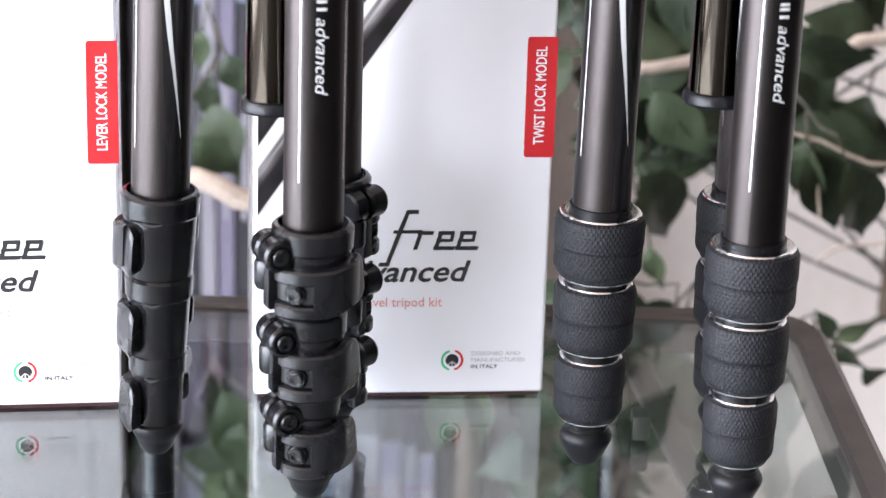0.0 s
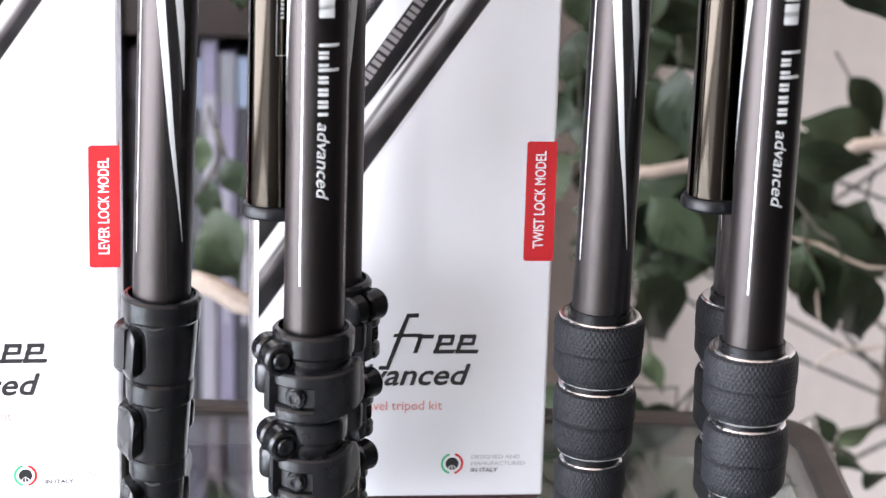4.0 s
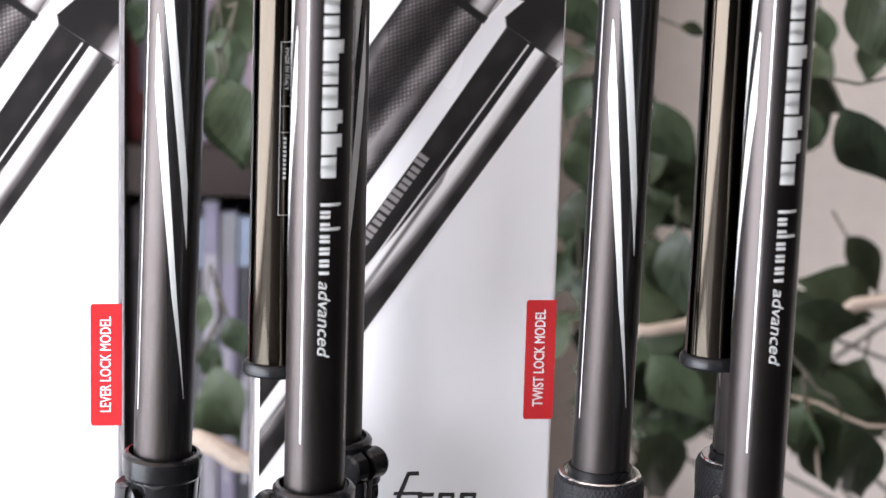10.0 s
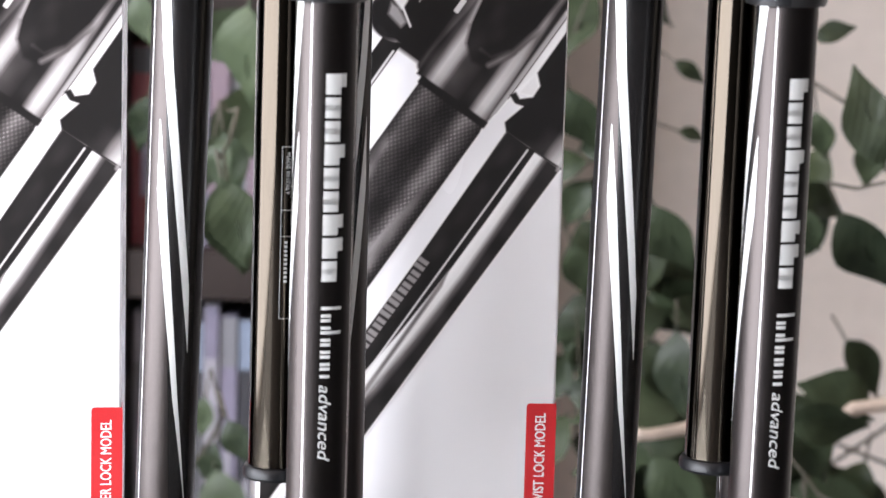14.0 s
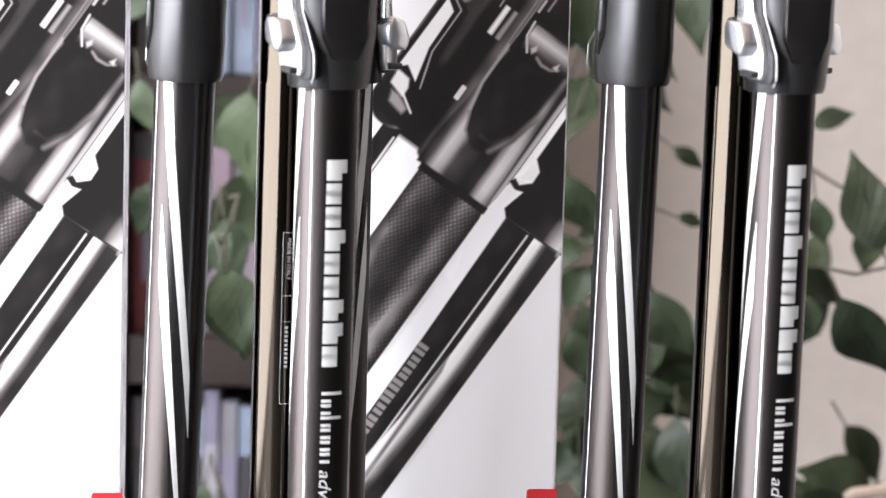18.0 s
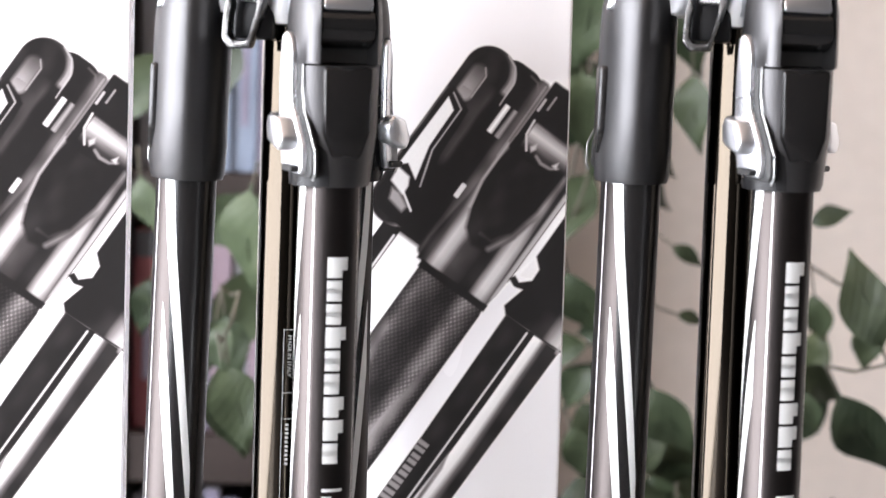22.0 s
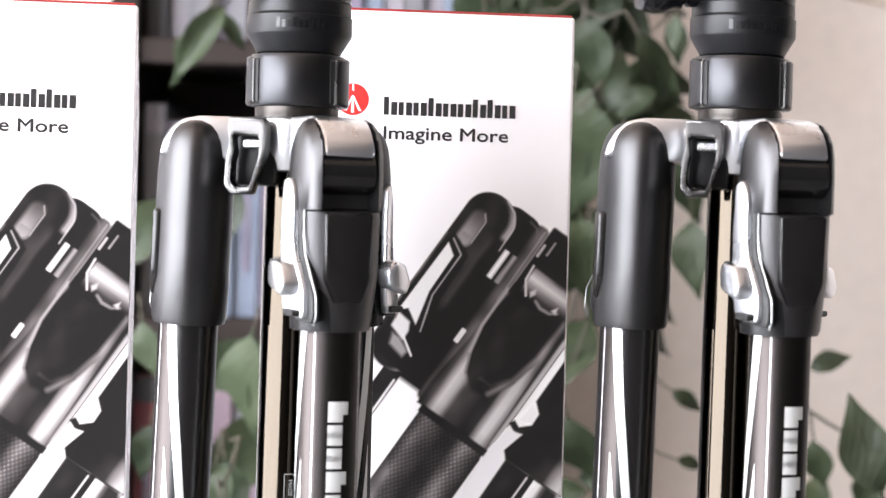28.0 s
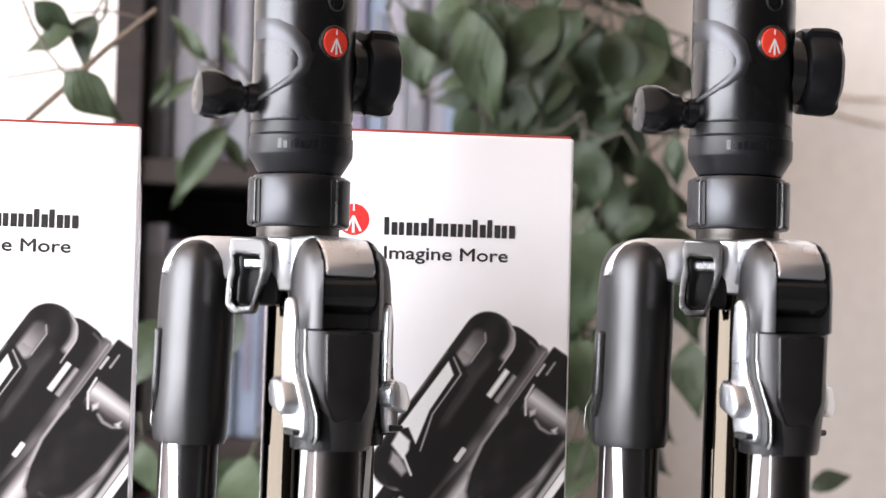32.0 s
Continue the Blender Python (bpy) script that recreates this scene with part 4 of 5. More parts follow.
def ball_head(parent, turn, knob_z):
    """The ball head on the column: ring, body with a curved recess, knobs and a red badge."""
    spin = pose(0, 0, 0, 0, 0, turn)
    body = part("head_body", lathe([(0.0150, 0.4150), (0.0176, 0.4152), (0.0179, 0.4160), (0.0179, 0.4400), (0.0181, 0.4560), (0.0176, 0.4660), (0.0150, 0.4730), (0.0100, 0.4765), (0.0050, 0.4775)], 72), HEAD, parent, "satin black ball head body")
    part("base_ring", lathe([(0.0146, 0.3974), (0.0150, 0.3982), (0.0181, 0.4034), (0.0183, 0.4040), (0.0183, 0.4100), (0.0178, 0.4104), (0.0177, 0.4107), (0.0179, 0.4110), (0.0178, 0.4148), (0.0174, 0.4153)], 72), RUBBER, parent, "black ring under the head")
    emb = bmesh.new()
    for i, k in enumerate("tsstsstts"):
        wedge([(0.4052, -112 + i * 6.2, -112 + i * 6.2 + 4.6), (0.4086 if k == "t" else 0.4078, -112 + i * 6.2, -112 + i * 6.2 + 4.6)], 0.0184, emb)
    part("embossed_word", emb, PLASTIC, parent, "embossed brand word as plain bars")["kind"] = "stuff"
    groove = bmesh.new()
    path = [(a + 12, z) for a, z in [(-170, 0.4465), (-150, 0.4470), (-135, 0.4462), (-118, 0.4440), (-105, 0.4405), (-100, 0.4365), (-103, 0.4325), (-118, 0.4285), (-138, 0.4250), (-160, 0.4225)]]
    wid = [0.0034, 0.0036, 0.0036, 0.0034, 0.0030, 0.0026, 0.0021, 0.0016, 0.0011, 0.0007]
    pts = []
    for i in range(len(path)):
        a0, z0 = path[max(i - 1, 0)]
        a1, z1 = path[min(i + 1, len(path) - 1)]
        d = Vector((radians(a1 - a0) * 0.018, z1 - z0)).normalized()
        nx, nz = -d.y, d.x
        row = []
        for k in (-1, -0.5, 0, 0.5, 1):
            a, z = radians(path[i][0] + turn) + k * nx * wid[i] / 0.018, path[i][1] + k * nz * wid[i]
            r = 0.0181 + 0.0004 * (1 - k * k) + 0.0002 * (z - 0.42) / 0.03
            row.append(groove.verts.new((r * math.cos(a), r * math.sin(a), z)))
        pts.append(row)
    for p, q in zip(pts, pts[1:]):
        for k in range(4):
            groove.faces.new((p[k], p[k + 1], q[k + 1], q[k]))
    bmesh.ops.recalc_face_normals(groove, faces=groove.faces[:])
    part("scallop", groove, SCALLOP, body, "curved satin bevel")
    badge = spin @ pose(0, 0, 0.4424, 0, 0, -55) @ pose(0.0172, 0, 0, 0, 90, 0)
    part("badge_rim", put(lathe([(0.0060, -0.001), (0.0061, 0.0009), (0.0056, 0.0014), (0.0050, 0.0010)], 36), badge), BLACK_TUBE, body, "black rim of the badge")
    part("badge", put(lathe([(0.0051, 0), (0.0051, 0.0012), (0.0048, 0.0015), (0.002, 0.0017)], 36), badge), RED_BADGE, body, "round red badge")
    rays = bmesh.new()
    for a in (-28, 0, 28):
        c, s = math.sin(radians(a)), math.cos(radians(a))
        rays.faces.new([rays.verts.new((x, y, 0.0019)) for x, y in ((-0.0014, 0.0003), (-0.0014, -0.0003), (-0.0014 + 0.0056 * s, -0.0004 + 0.0046 * c), (-0.0014 + 0.0056 * s, 0.0004 + 0.0046 * c))])
    rays.faces.new([rays.verts.new((x, y, 0.0019)) for x, y in ((-0.0044, 0.0003), (-0.0044, -0.0003), (-0.0028, -0.0003), (-0.0028, 0.0003))])
    bmesh.ops.recalc_face_normals(rays, faces=rays.faces[:])
    part("badge_rays", put(rays, badge), WHITE_INK, body, "white bars on the badge")
    socket = spin @ pose(0, 0, 0.4568, 0, 0, -54) @ pose(0.0172, 0, 0, 0, 90, 0)
    part("socket", put(lathe([(0.0034, -0.001), (0.0036, 0.0010), (0.0031, 0.0012), (0.0029, 0.0004), (0.001, 0.0003)], 28), socket), SHADE, body, "small black socket")
    # small friction knob
    k = pose(0, 0, knob_z, 0, 0, 198 + turn * 0.6) @ pose(0.018, 0, 0, 0, 90, 0)
    part("knob_stem", put(lathe([(0.0052, -0.001), (0.0052, 0.0028), (0.0044, 0.0032), (0.0044, 0.0052)], 28), k), PLASTIC, parent)
    part("friction_knob", put(lathe([(0.0056, 0.005), (0.0062, 0.0056), (0.0066, 0.0085), (0.0082, 0.0110), (0.0090, 0.0140), (0.0089, 0.0175), (0.0080, 0.0198), (0.0050, 0.0208), (0.001, 0.0209)], 48, squash=lambda a, r, z: r * (1 - 0.13 * max(0, min(1, (z - 0.009) / 0.004)) * (0.5 + 0.5 * math.cos(3 * a + 0.5)) ** 2)), k), PLASTIC, parent, "small black three-lobed friction knob")
    part("knob_cap", put(lathe([(0.0044, 0.0200), (0.0042, 0.0206), (0.0036, 0.0208), (0.001, 0.0209)], 28), k), DULL, parent, "smooth black end of the knob")
    # large lock knob
    k = pose(0, 0, 0.4357, 0, 0, 26 + turn * 1.6) @ pose(0.0165, 0, 0, 0, 90, 0)
    part("knob_collar", put(lathe([(0.0120, -0.002), (0.0120, 0.0030), (0.0105, 0.0040)], 40), k), BLACK_TUBE, parent)
    part("lock_knob", put(lathe([(0.0115, 0.0035), (0.0142, 0.0040), (0.0150, 0.0052), (0.0153, 0.0115), (0.0144, 0.0152), (0.0120, 0.0172), (0.0060, 0.0177)], 72, squash=lambda a, r, z: r + (0.0026 * max(0.0, math.cos(a * 3 + 1.2)) ** 26 - 0.0007 * max(0.0, math.cos(a * 3 + 1.2 + math.pi)) ** 2 if z > 0.0045 else 0)), k), RUBBER, parent, "large ribbed black rubber lock knob")
    part("knob_face", put(lathe([(0.0086, 0.0170), (0.0084, 0.0182), (0.0076, 0.0186), (0.001, 0.0187)], 40), k), DULL, parent, "smooth black end of the knob")


SCALLOP = coat("pale_satin_bevel", (0.050, 0.050, 0.053), 0.42, 1.0, vary=0.05, scale=60, grain=1500, bump=0.02)
# pale metal: catch outline, and the painted highlight along each grip
SATIN_EDGE = coat("bright_edge_line", (0.3, 0.3, 0.3), 0.3, 1.0, vary=0.1, scale=60, grain=1500, bump=0.02)
CLAMP = coat("satin_clamp", (0.045, 0.0455, 0.048), 0.36, 1.0, vary=0.08, scale=60, grain=2500, bump=0.05, rough_vary=0.05)
HEAD = coat("satin_black_head", (0.042, 0.042, 0.043), 0.27, 1.0, vary=0.08, scale=40, grain=2500, bump=0.03, rough_vary=0.03)
LOOP = coat("satin_grey_alloy", (0.13, 0.127, 0.125), 0.3, 1.0, vary=0.03, scale=60, grain=1500, bump=0.01)
SATIN = coat("satin_bevel", (0.05, 0.046, 0.042), 0.33, 1.0, vary=0.08, scale=60, grain=1500, bump=0.02)
ENGRAVED = coat("pale_engraving", (0.26, 0.26, 0.26), 0.5, vary=0.1, scale=60, grain=1500, bump=0)
RED_BADGE = coat("red_badge_paint", (0.68, 0.045, 0.025), 0.22, vary=0.05, scale=60, grain=900, bump=0)


def data_plate(t):
    """Fine engraving on the column: outline, words and unreadable marks."""
    plate_m = bmesh.new()
    deg = lambda s: math.degrees(s / 0.0101)
    a0, a1 = -88, -50
    for z0, z1, b0, b1 in ((0.193, 0.2525, a0, a0 + 1.1), (0.193, 0.2525, a1 - 1.1, a1), (0.193, 0.1932, a0, a1), (0.2523, 0.2525, a0, a1), (0.2305, 0.2307, a0, a1), (0.2215, 0.2217, a0, a1)):
        wedge([(z0, b0, b1), (z1, b0, b1)], 0.01013, plate_m)
    part("data_plate", plate_m, ENGRAVED, t, "fine engraved outline")["kind"] = "stuff"
    words = bmesh.new()
    for i in range(10):
        z = 0.2200 - i * 0.0015
        wedge([(z - 0.0009, -80, -74), (z, -80, -74)], 0.01013, words)
    wedge([(0.2232, -68, -56), (0.2240, -68, -56)], 0.01013, words)
    wedge([(0.2255, -68, -56), (0.2275, -68, -56)], 0.01013, words)
    part("data_plate", words, ENGRAVED, t, "tiny unreadable marks")["kind"] = "stuff"
    made = letters("MADE IN ITALY", 0.0020, ENGRAVED, t, pose(0, 0, 0), "tiny engraved capitals", 1.05)
    for v in made.data.vertices:
        x, y, h = v.co
        a = radians(-79) + y / 0.0101
        r = 0.01012 + h
        v.co = (r * math.cos(a), r * math.sin(a), 0.2505 - x)


# the feet stand this far behind the hub
BACK = 0.0130


def tripod(label, m, legs, locks, turn, knob_z, low=0.0):
    """legs: turn of the printed face, foot x and y, and x and y at the hub."""
    t = thing("travel_tripod", label, "tripod", m, group="travel tripods")
    part("column", lathe([(0.0094, 0.1385 + low), (0.0100, 0.1392 + low), (0.0100, 0.3770), (0.009, 0.378)], 64), COLUMN, t, "glossy black centre column tube")
    part("column_end", put(lathe([(0.0090, 0.1350), (0.0112, 0.1353), (0.0118, 0.1362), (0.0118, 0.1382), (0.0110, 0.1396), (0.0101, 0.1400)], 56), pose(0, 0, low)), RUBBER, t, "black rubber end ring")
    if locks == "lever":
        data_plate(t)
    # hub
    hub = bmesh.new()
    arms = [math.atan2(ty, tx) for _, _, _, tx, ty in legs]
    lathe([(0.0130, 0.3560), (0.0165, 0.3565), (0.0190, 0.3620), (0.0200, 0.3700), (0.0196, 0.3738), (0.0180, 0.3746), (0.0135, 0.3748)], 64, hub)
    part("hub", hub, SILVER, t, "silver three-armed hub")
    for (_, _, _, tx, ty), a in zip(legs, arms):
        reach = math.hypot(tx, ty)
        arm = slab([(0.012, 0.3590), (reach + 0.0030, 0.3608), (reach + 0.0118, 0.3610), (reach + 0.0120, 0.3622), (reach + 0.0110, 0.3658), (reach + 0.0084, 0.3700), (reach + 0.0046, 0.3733), (reach - 0.001, 0.3746), (0.012, 0.3746)], 0.0184, 0.0012, 3)
        part("hub_arm", put(arm, pose(0, 0, 0, 0, 0, math.degrees(a)) @ pose(0, -0.0092, 0)), SILVER, t, "silver arm of the hub")
    # pull loop between two legs
    loop = pose(-0.014, -0.020, 0.3605, 0, 0, -100)
    out = [(-0.0064, 0.0125), (0.0052, 0.0125), (0.0064, 0.0100), (0.0062, 0.0020), (0.0018, -0.0120), (-0.0052, -0.0122), (-0.0074, -0.0095), (-0.0070, 0.0000), (-0.0058, 0.0040), (-0.0068, 0.0100)]
    out = [(x * 1.04, z * 1.06) for x, z in out]
    c0 = (-0.0008, 0.0004)
    ring = bmesh.new()
    rows = []
    for depth, k in ((0.0, 1.0), (-0.0016, 0.94), (-0.0016, 0.72), (0.0, 0.66), (0.006, 0.66), (0.006, 1.0)):
        rows.append([ring.verts.new((depth * -1, c0[0] + (x - c0[0]) * k, c0[1] + (z - c0[1]) * k - (0.0016 if k < 0.8 else 0.0))) for x, z in out])
    n = len(out)
    for p, q in zip(rows, rows[1:] + rows[:1]):
        for i in range(n):
            ring.faces.new((p[i], p[(i + 1) % n], q[(i + 1) % n], q[i]))
    bmesh.ops.recalc_face_normals(ring, faces=ring.faces[:])
    bmesh.ops.bevel(ring, geom=ring.edges[:], offset=0.0004, segments=2, affect="EDGES")
    part("pull_loop", put(ring, loop @ pose(0.004, 0, 0)), LOOP, t, "silver pull loop")
    part("loop_stem", put(block(-0.016, -0.0062, -0.0095, -0.0035, 0.0080, 0.0095, 0.0016, 2), loop), DULL, t, "black stem of the loop")
    part("loop_pin", put(block(-0.004, -0.0030, 0.0030, 0.0005, 0.0046, 0.0062, 0.0006, 1), loop), SILVER, t)
    # column clamp above the hub
    part("neck", lathe([(0.0142, 0.3735), (0.0145, 0.3740), (0.0145, 0.3800), (0.0130, 0.3810)], 56), SATIN, t, "metal neck")
    part("column_clamp", lathe([(0.0150, 0.3785), (0.0160, 0.3788), (0.0166, 0.3800), (0.0166, 0.3950), (0.0160, 0.3966), (0.0140, 0.3970)], 64), CLAMP, t, "black column lock collar")
    for s in (-1, 1):
        g = plate(-38, 38, 0.0150, lambda q: 0.0179 - 0.0008 * abs(2 * q - 1) ** 3, lambda q: (0.3790 + 0.0018 * abs(2 * q - 1) ** 4, 0.3960 - 0.0018 * abs(2 * q - 1) ** 4), 16)
        part("clamp_grip", put(g, pose(0, 0, 0, 0, 0, 3 if s > 0 else 177)), CLAMP, t, "satin black grip of the collar")
        at = -42 if s > 0 else 217
        # the narrow bright strip paints in a highlight beside the groove
        for name, half, out, paint, words in (("grip_groove", 3.2, 0.0170, SHADE, "dark wavy strip for the shaded groove beside the grip"), ("grip_edge", 0.9, 0.0177, SATIN_EDGE, "thin bright line for the grip's edge highlight")):
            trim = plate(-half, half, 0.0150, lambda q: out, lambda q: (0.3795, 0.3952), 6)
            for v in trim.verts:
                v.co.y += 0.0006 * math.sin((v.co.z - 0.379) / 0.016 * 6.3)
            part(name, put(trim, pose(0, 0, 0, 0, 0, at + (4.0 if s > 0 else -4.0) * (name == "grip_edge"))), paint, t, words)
    ball_head(t, turn, knob_z)
    for k, (face, fx, fy, tx, ty) in enumerate(legs):
        leg = leg_tube("leg", "dark grey leg tube with silver stripes")
        (lever_locks if locks == "lever" else twist_locks)(leg)
        shoulder(leg, math.degrees(math.atan2(ty, tx)) - face, ty < -0.01)
        leg.parent = t
        for ob in [leg, *leg.children]:
            for v in ob.data.vertices:
                z = v.co.z
                v.co.z = z - BACK * (1 - z / 0.365) * (0.3334 - z) / 0.79
        fx, fy = fx + (m.translation.x + fx) * BACK / 0.79, fy + BACK
        d = Vector((tx - fx, ty - fy, 0.365))
        tilt = Vector((0, 0, 1)).rotation_difference(d.normalized()).to_matrix().to_4x4()
        leg.matrix_local = Matrix.Translation((fx, fy, 0)) @ tilt @ pose(0, 0, 0, 0, 0, face)
    return t


tripod("folded black travel tripod with flip lever leg locks", pose(-0.0542, 0.79, 0.0, 0, 0.33, 0),
       [(165, -0.0420, 0.006, -0.0340, 0.0), (-67, 0.0159, -0.030, 0.0156, -0.031), (48, 0.0205, 0.034, 0.0175, 0.028)], "lever", 4, 0.4232)
tripod("folded black travel tripod with knurled twist leg locks", pose(0.0984, 0.79, 0.0, 0, 0.53, 0) @ Matrix.Diagonal((1, 1, 1.0085, 1)),
       [(162, -0.0380, 0.006, -0.0348, 0.0), (-65, 0.0125, -0.030, 0.0123, -0.031), (52, 0.0160, 0.034, 0.0170, 0.028)], "twist", -8, 0.4185, 0.0055)

# ---- bookcase ----
case = thing("bookcase", "dark wooden bookcase crowded with discs and books", "bookcase")
CX0, CX1, CY0, CY1 = -0.212, 0.035, 1.43, 1.60
part("side_panel", block(CX0, CY0, Z0, CX0 + 0.018, CY1, 0.85, 0.001, 1), WOOD_DARK, case, "dark upright side")
part("side_panel", block(CX1 - 0.018, CY0, Z0, CX1, CY1, 0.85, 0.001, 1), WOOD_DARK, case, "dark upright side")
part("back_panel", block(CX0 + 0.018, CY1 - 0.006, Z0, CX1 - 0.018, CY1, 0.85), WOOD_DARK, case)
BOARDS = ((-0.48, 0.018), (-0.185, 0.018), (0.086, 0.031), (0.268, 0.014), (0.441, 0.016), (0.68, 0.018))
for z, thick in BOARDS:
    part("shelf", block(CX0 + 0.018, CY0 + 0.004, z, CX1 - 0.018, CY1 - 0.006, z + thick, 0.001, 1), WOOD_DARK, case, "dark shelf board")

SPINES = [coat("spine_" + n, c, 0.4, vary=0.12, scale=30, grain=200, bump=0.02) for n, c in (
    ("blue", (0.07, 0.10, 0.17)), ("pale_blue", (0.17, 0.205, 0.27)), ("white", (0.25, 0.24, 0.27)), ("lilac", (0.165, 0.15, 0.205)), ("black", (0.03, 0.03, 0.035)),
    ("red", (0.14, 0.02, 0.025)), ("grey", (0.16, 0.16, 0.175)), ("pink", (0.17, 0.125, 0.15)), ("green", (0.20, 0.28, 0.24)))]
SPINE_NAMES = ("blue", "pale blue", "white", "lilac", "black", "dark red", "grey", "pink", "green")
rs = random.Random(11)


def book_row(z, x, x_end, heights, widths, picks, group, top=None):
    while x < x_end:
        w, h = rs.uniform(*widths), rs.uniform(*heights)
        k = rs.choice(picks)
        d = rs.uniform(0.0, 0.012)
        book = thing("book" if heights[0] > 0.17 else "disc_case", SPINE_NAMES[k] + (" book on a bookcase shelf" if heights[0] > 0.17 else " disc case on a bookcase shelf"), "book" if heights[0] > 0.17 else "disc case", pose(x, CY0 + 0.02 + d, z), group)
        part("body", block(0, 0.0006, 0, w, 0.135, h, 0.0006, 1), SPINES[k], book)
        tone = SPINES[(6, 2, 3, 6, 1, 4, 2, 3, 6)[k]] if top is None else SPINES[top]
        part("spine_band", block(0.0004, 0, h * 0.86, w - 0.0004, 0.003, h - 0.001, 0.0002, 1), tone, book, "coloured band at the spine's top")
        part("title_bar", block(w * 0.35, -0.0001, h * 0.25, w * 0.65, 0.003, h * (0.55 + rs.uniform(0, 0.2)), 0.0001, 1), SPINES[rs.choice((2, 3, 6, 2))], book, "plain bar for an unreadable title")
        x += w + 0.0006


GR = "discs and books in the bookcase"
book_row(-0.167, CX0 + 0.02, CX1 - 0.03, (0.232, 0.249), (0.006, 0.014), (4, 6, 0, 4, 3, 5, 4, 6, 2, 4, 1), GR)
book_row(0.117, CX0 + 0.019, CX0 + 0.036, (0.126, 0.132), (0.016, 0.018), (5,), GR)
book_row(0.117, CX0 + 0.042, CX1 - 0.03, (0.125, 0.147), (0.010, 0.016), (7, 2, 3, 7, 6), GR)
book_row(-0.167 + 0.0, CX1 - 0.028, CX1 - 0.022, (0.19, 0.2), (0.006, 0.008), (2,), GR)
book_row(0.282, CX0 + 0.02, CX1 - 0.03, (0.11, 0.14), (0.010, 0.018), (6, 2, 4, 1, 3, 6), GR)
book_row(0.457, CX0 + 0.02, -0.07, (0.17, 0.2), (0.008, 0.016), (4, 6, 6, 4, 2, 3, 4), GR)
book_row(0.457, -0.068, CX1 - 0.03, (0.16, 0.19), (0.008, 0.016), (2, 1, 2, 6), GR)
book_row(-0.462, CX0 + 0.02, CX1 - 0.03, (0.18, 0.2), (0.010, 0.018), (6, 2, 4, 1, 3, 6), GR)

# ---- low cabinet ----
cabinet = thing("low_cabinet", "low dark wooden cabinet beside a bookcase", "cabinet")
part("body", block(-0.86, 1.45, Z0, CX0 - 0.004, 1.61, 0.12, 0.003, 2), WOOD_DARK, cabinet)
for i in range(2):
    x = -0.85 + i * 0.315
    part("door", block(x, 1.435, Z0 + 0.05, x + 0.31, 1.45, 0.10, 0.002, 2), WOOD_DARK, cabinet, "dark wooden door")

# ---- plants ----


def leaf_mat(name, dark, light, rough):
    m, n, l, b = shader(name, rough)
    co, info = n.new("ShaderNodeTexCoord"), n.new("ShaderNodeObjectInfo")
    nz, wv = n.new("ShaderNodeTexNoise"), n.new("ShaderNodeTexWave")
    nz.inputs["Scale"].default_value, nz.inputs["Detail"].default_value = 90, 4
    wv.inputs["Scale"].default_value, wv.inputs["Distortion"].default_value = 130, 1.5
    wv.bands_direction = "DIAGONAL"
    for t in (nz, wv):
        l.new(co.outputs["Object"], t.inputs["Vector"])
    add = n.new("ShaderNodeMath")
    add.operation = "MULTIPLY_ADD"
    l.new(info.outputs["Random"], add.inputs[0])
    add.inputs[1].default_value = 0.75
    l.new(nz.outputs["Fac"], add.inputs[2])
    mr = n.new("ShaderNodeMapRange")
    mr.inputs["From Min"].default_value, mr.inputs["From Max"].default_value = 0.4, 1.3
    l.new(add.outputs[0], mr.inputs["Value"])
    mix = n.new("ShaderNodeMix")
    mix.data_type = "RGBA"
    mix.inputs["A"].default_value, mix.inputs["B"].default_value = (*dark, 1), (*light, 1)
    l.new(mr.outputs[0], mix.inputs["Factor"])
    l.new(mix.outputs["Result"], b.inputs["Base Color"])
    bp = n.new("ShaderNodeBump")
    bp.inputs["Strength"].default_value, bp.inputs["Distance"].default_value = 0.25, 0.0006
    l.new(wv.outputs["Fac"], bp.inputs["Height"])
    l.new(bp.outputs[0], b.inputs["Normal"])
    b.inputs["Specular IOR Level"].default_value = 0.18
    return m


LEAF = leaf_mat("dark_glossy_leaf", (0.0145, 0.0215, 0.0115), (0.043, 0.058, 0.031), 0.42)
LEAF_LIGHT = leaf_mat("young_pale_leaf", (0.022, 0.032, 0.016), (0.062, 0.078, 0.041), 0.42)


def leaf_mesh(name, length, width, droop, fold, material):
    """A pointed oval leaf from its stalk along +x, folded at the midrib and curling down."""
    b = bmesh.new()
    n, rows = 9, []
    for i in range(n + 1):
        s = i / n
        w = width / 2 * 1.04 * (math.sin(math.pi * min(1, (s * 0.97 + 0.02) ** 0.86)) ** 0.85) * (1 - 0.6 * max(0, s - 0.5) / 0.5)
        if i == n:
            w = 0.0004
        z = -droop * s * s * length
        row = []
        for k in (-1, -0.5, 0, 0.5, 1):
            row.append(b.verts.new((s * length * (1 - 0.12 * s * droop), k * w, z + fold * abs(k) * w + 0.0012 * math.sin(9 * s + 2 * k))))
        rows.append(row)
    for p, q in zip(rows, rows[1:]):
        for k in range(4):
            b.faces.new((p[k], q[k], q[k + 1], p[k + 1]))
    stalk = rod([(-0.003, 0, 0.001), (0.0, 0, 0.0), (length * 0.5, 0, -droop * 0.25 * length - 0.0004), (length * 0.9, 0, -droop * 0.81 * length - 0.0004)], [0.0008, 0.0008, 0.0005, 0.0002], 5)
    join(b, stalk)
    me = bpy.data.meshes.new(name)
    b.normal_update()
    b.to_mesh(me)
    b.free()
    me.shade_smooth()
    me.materials.append(material)
    return me


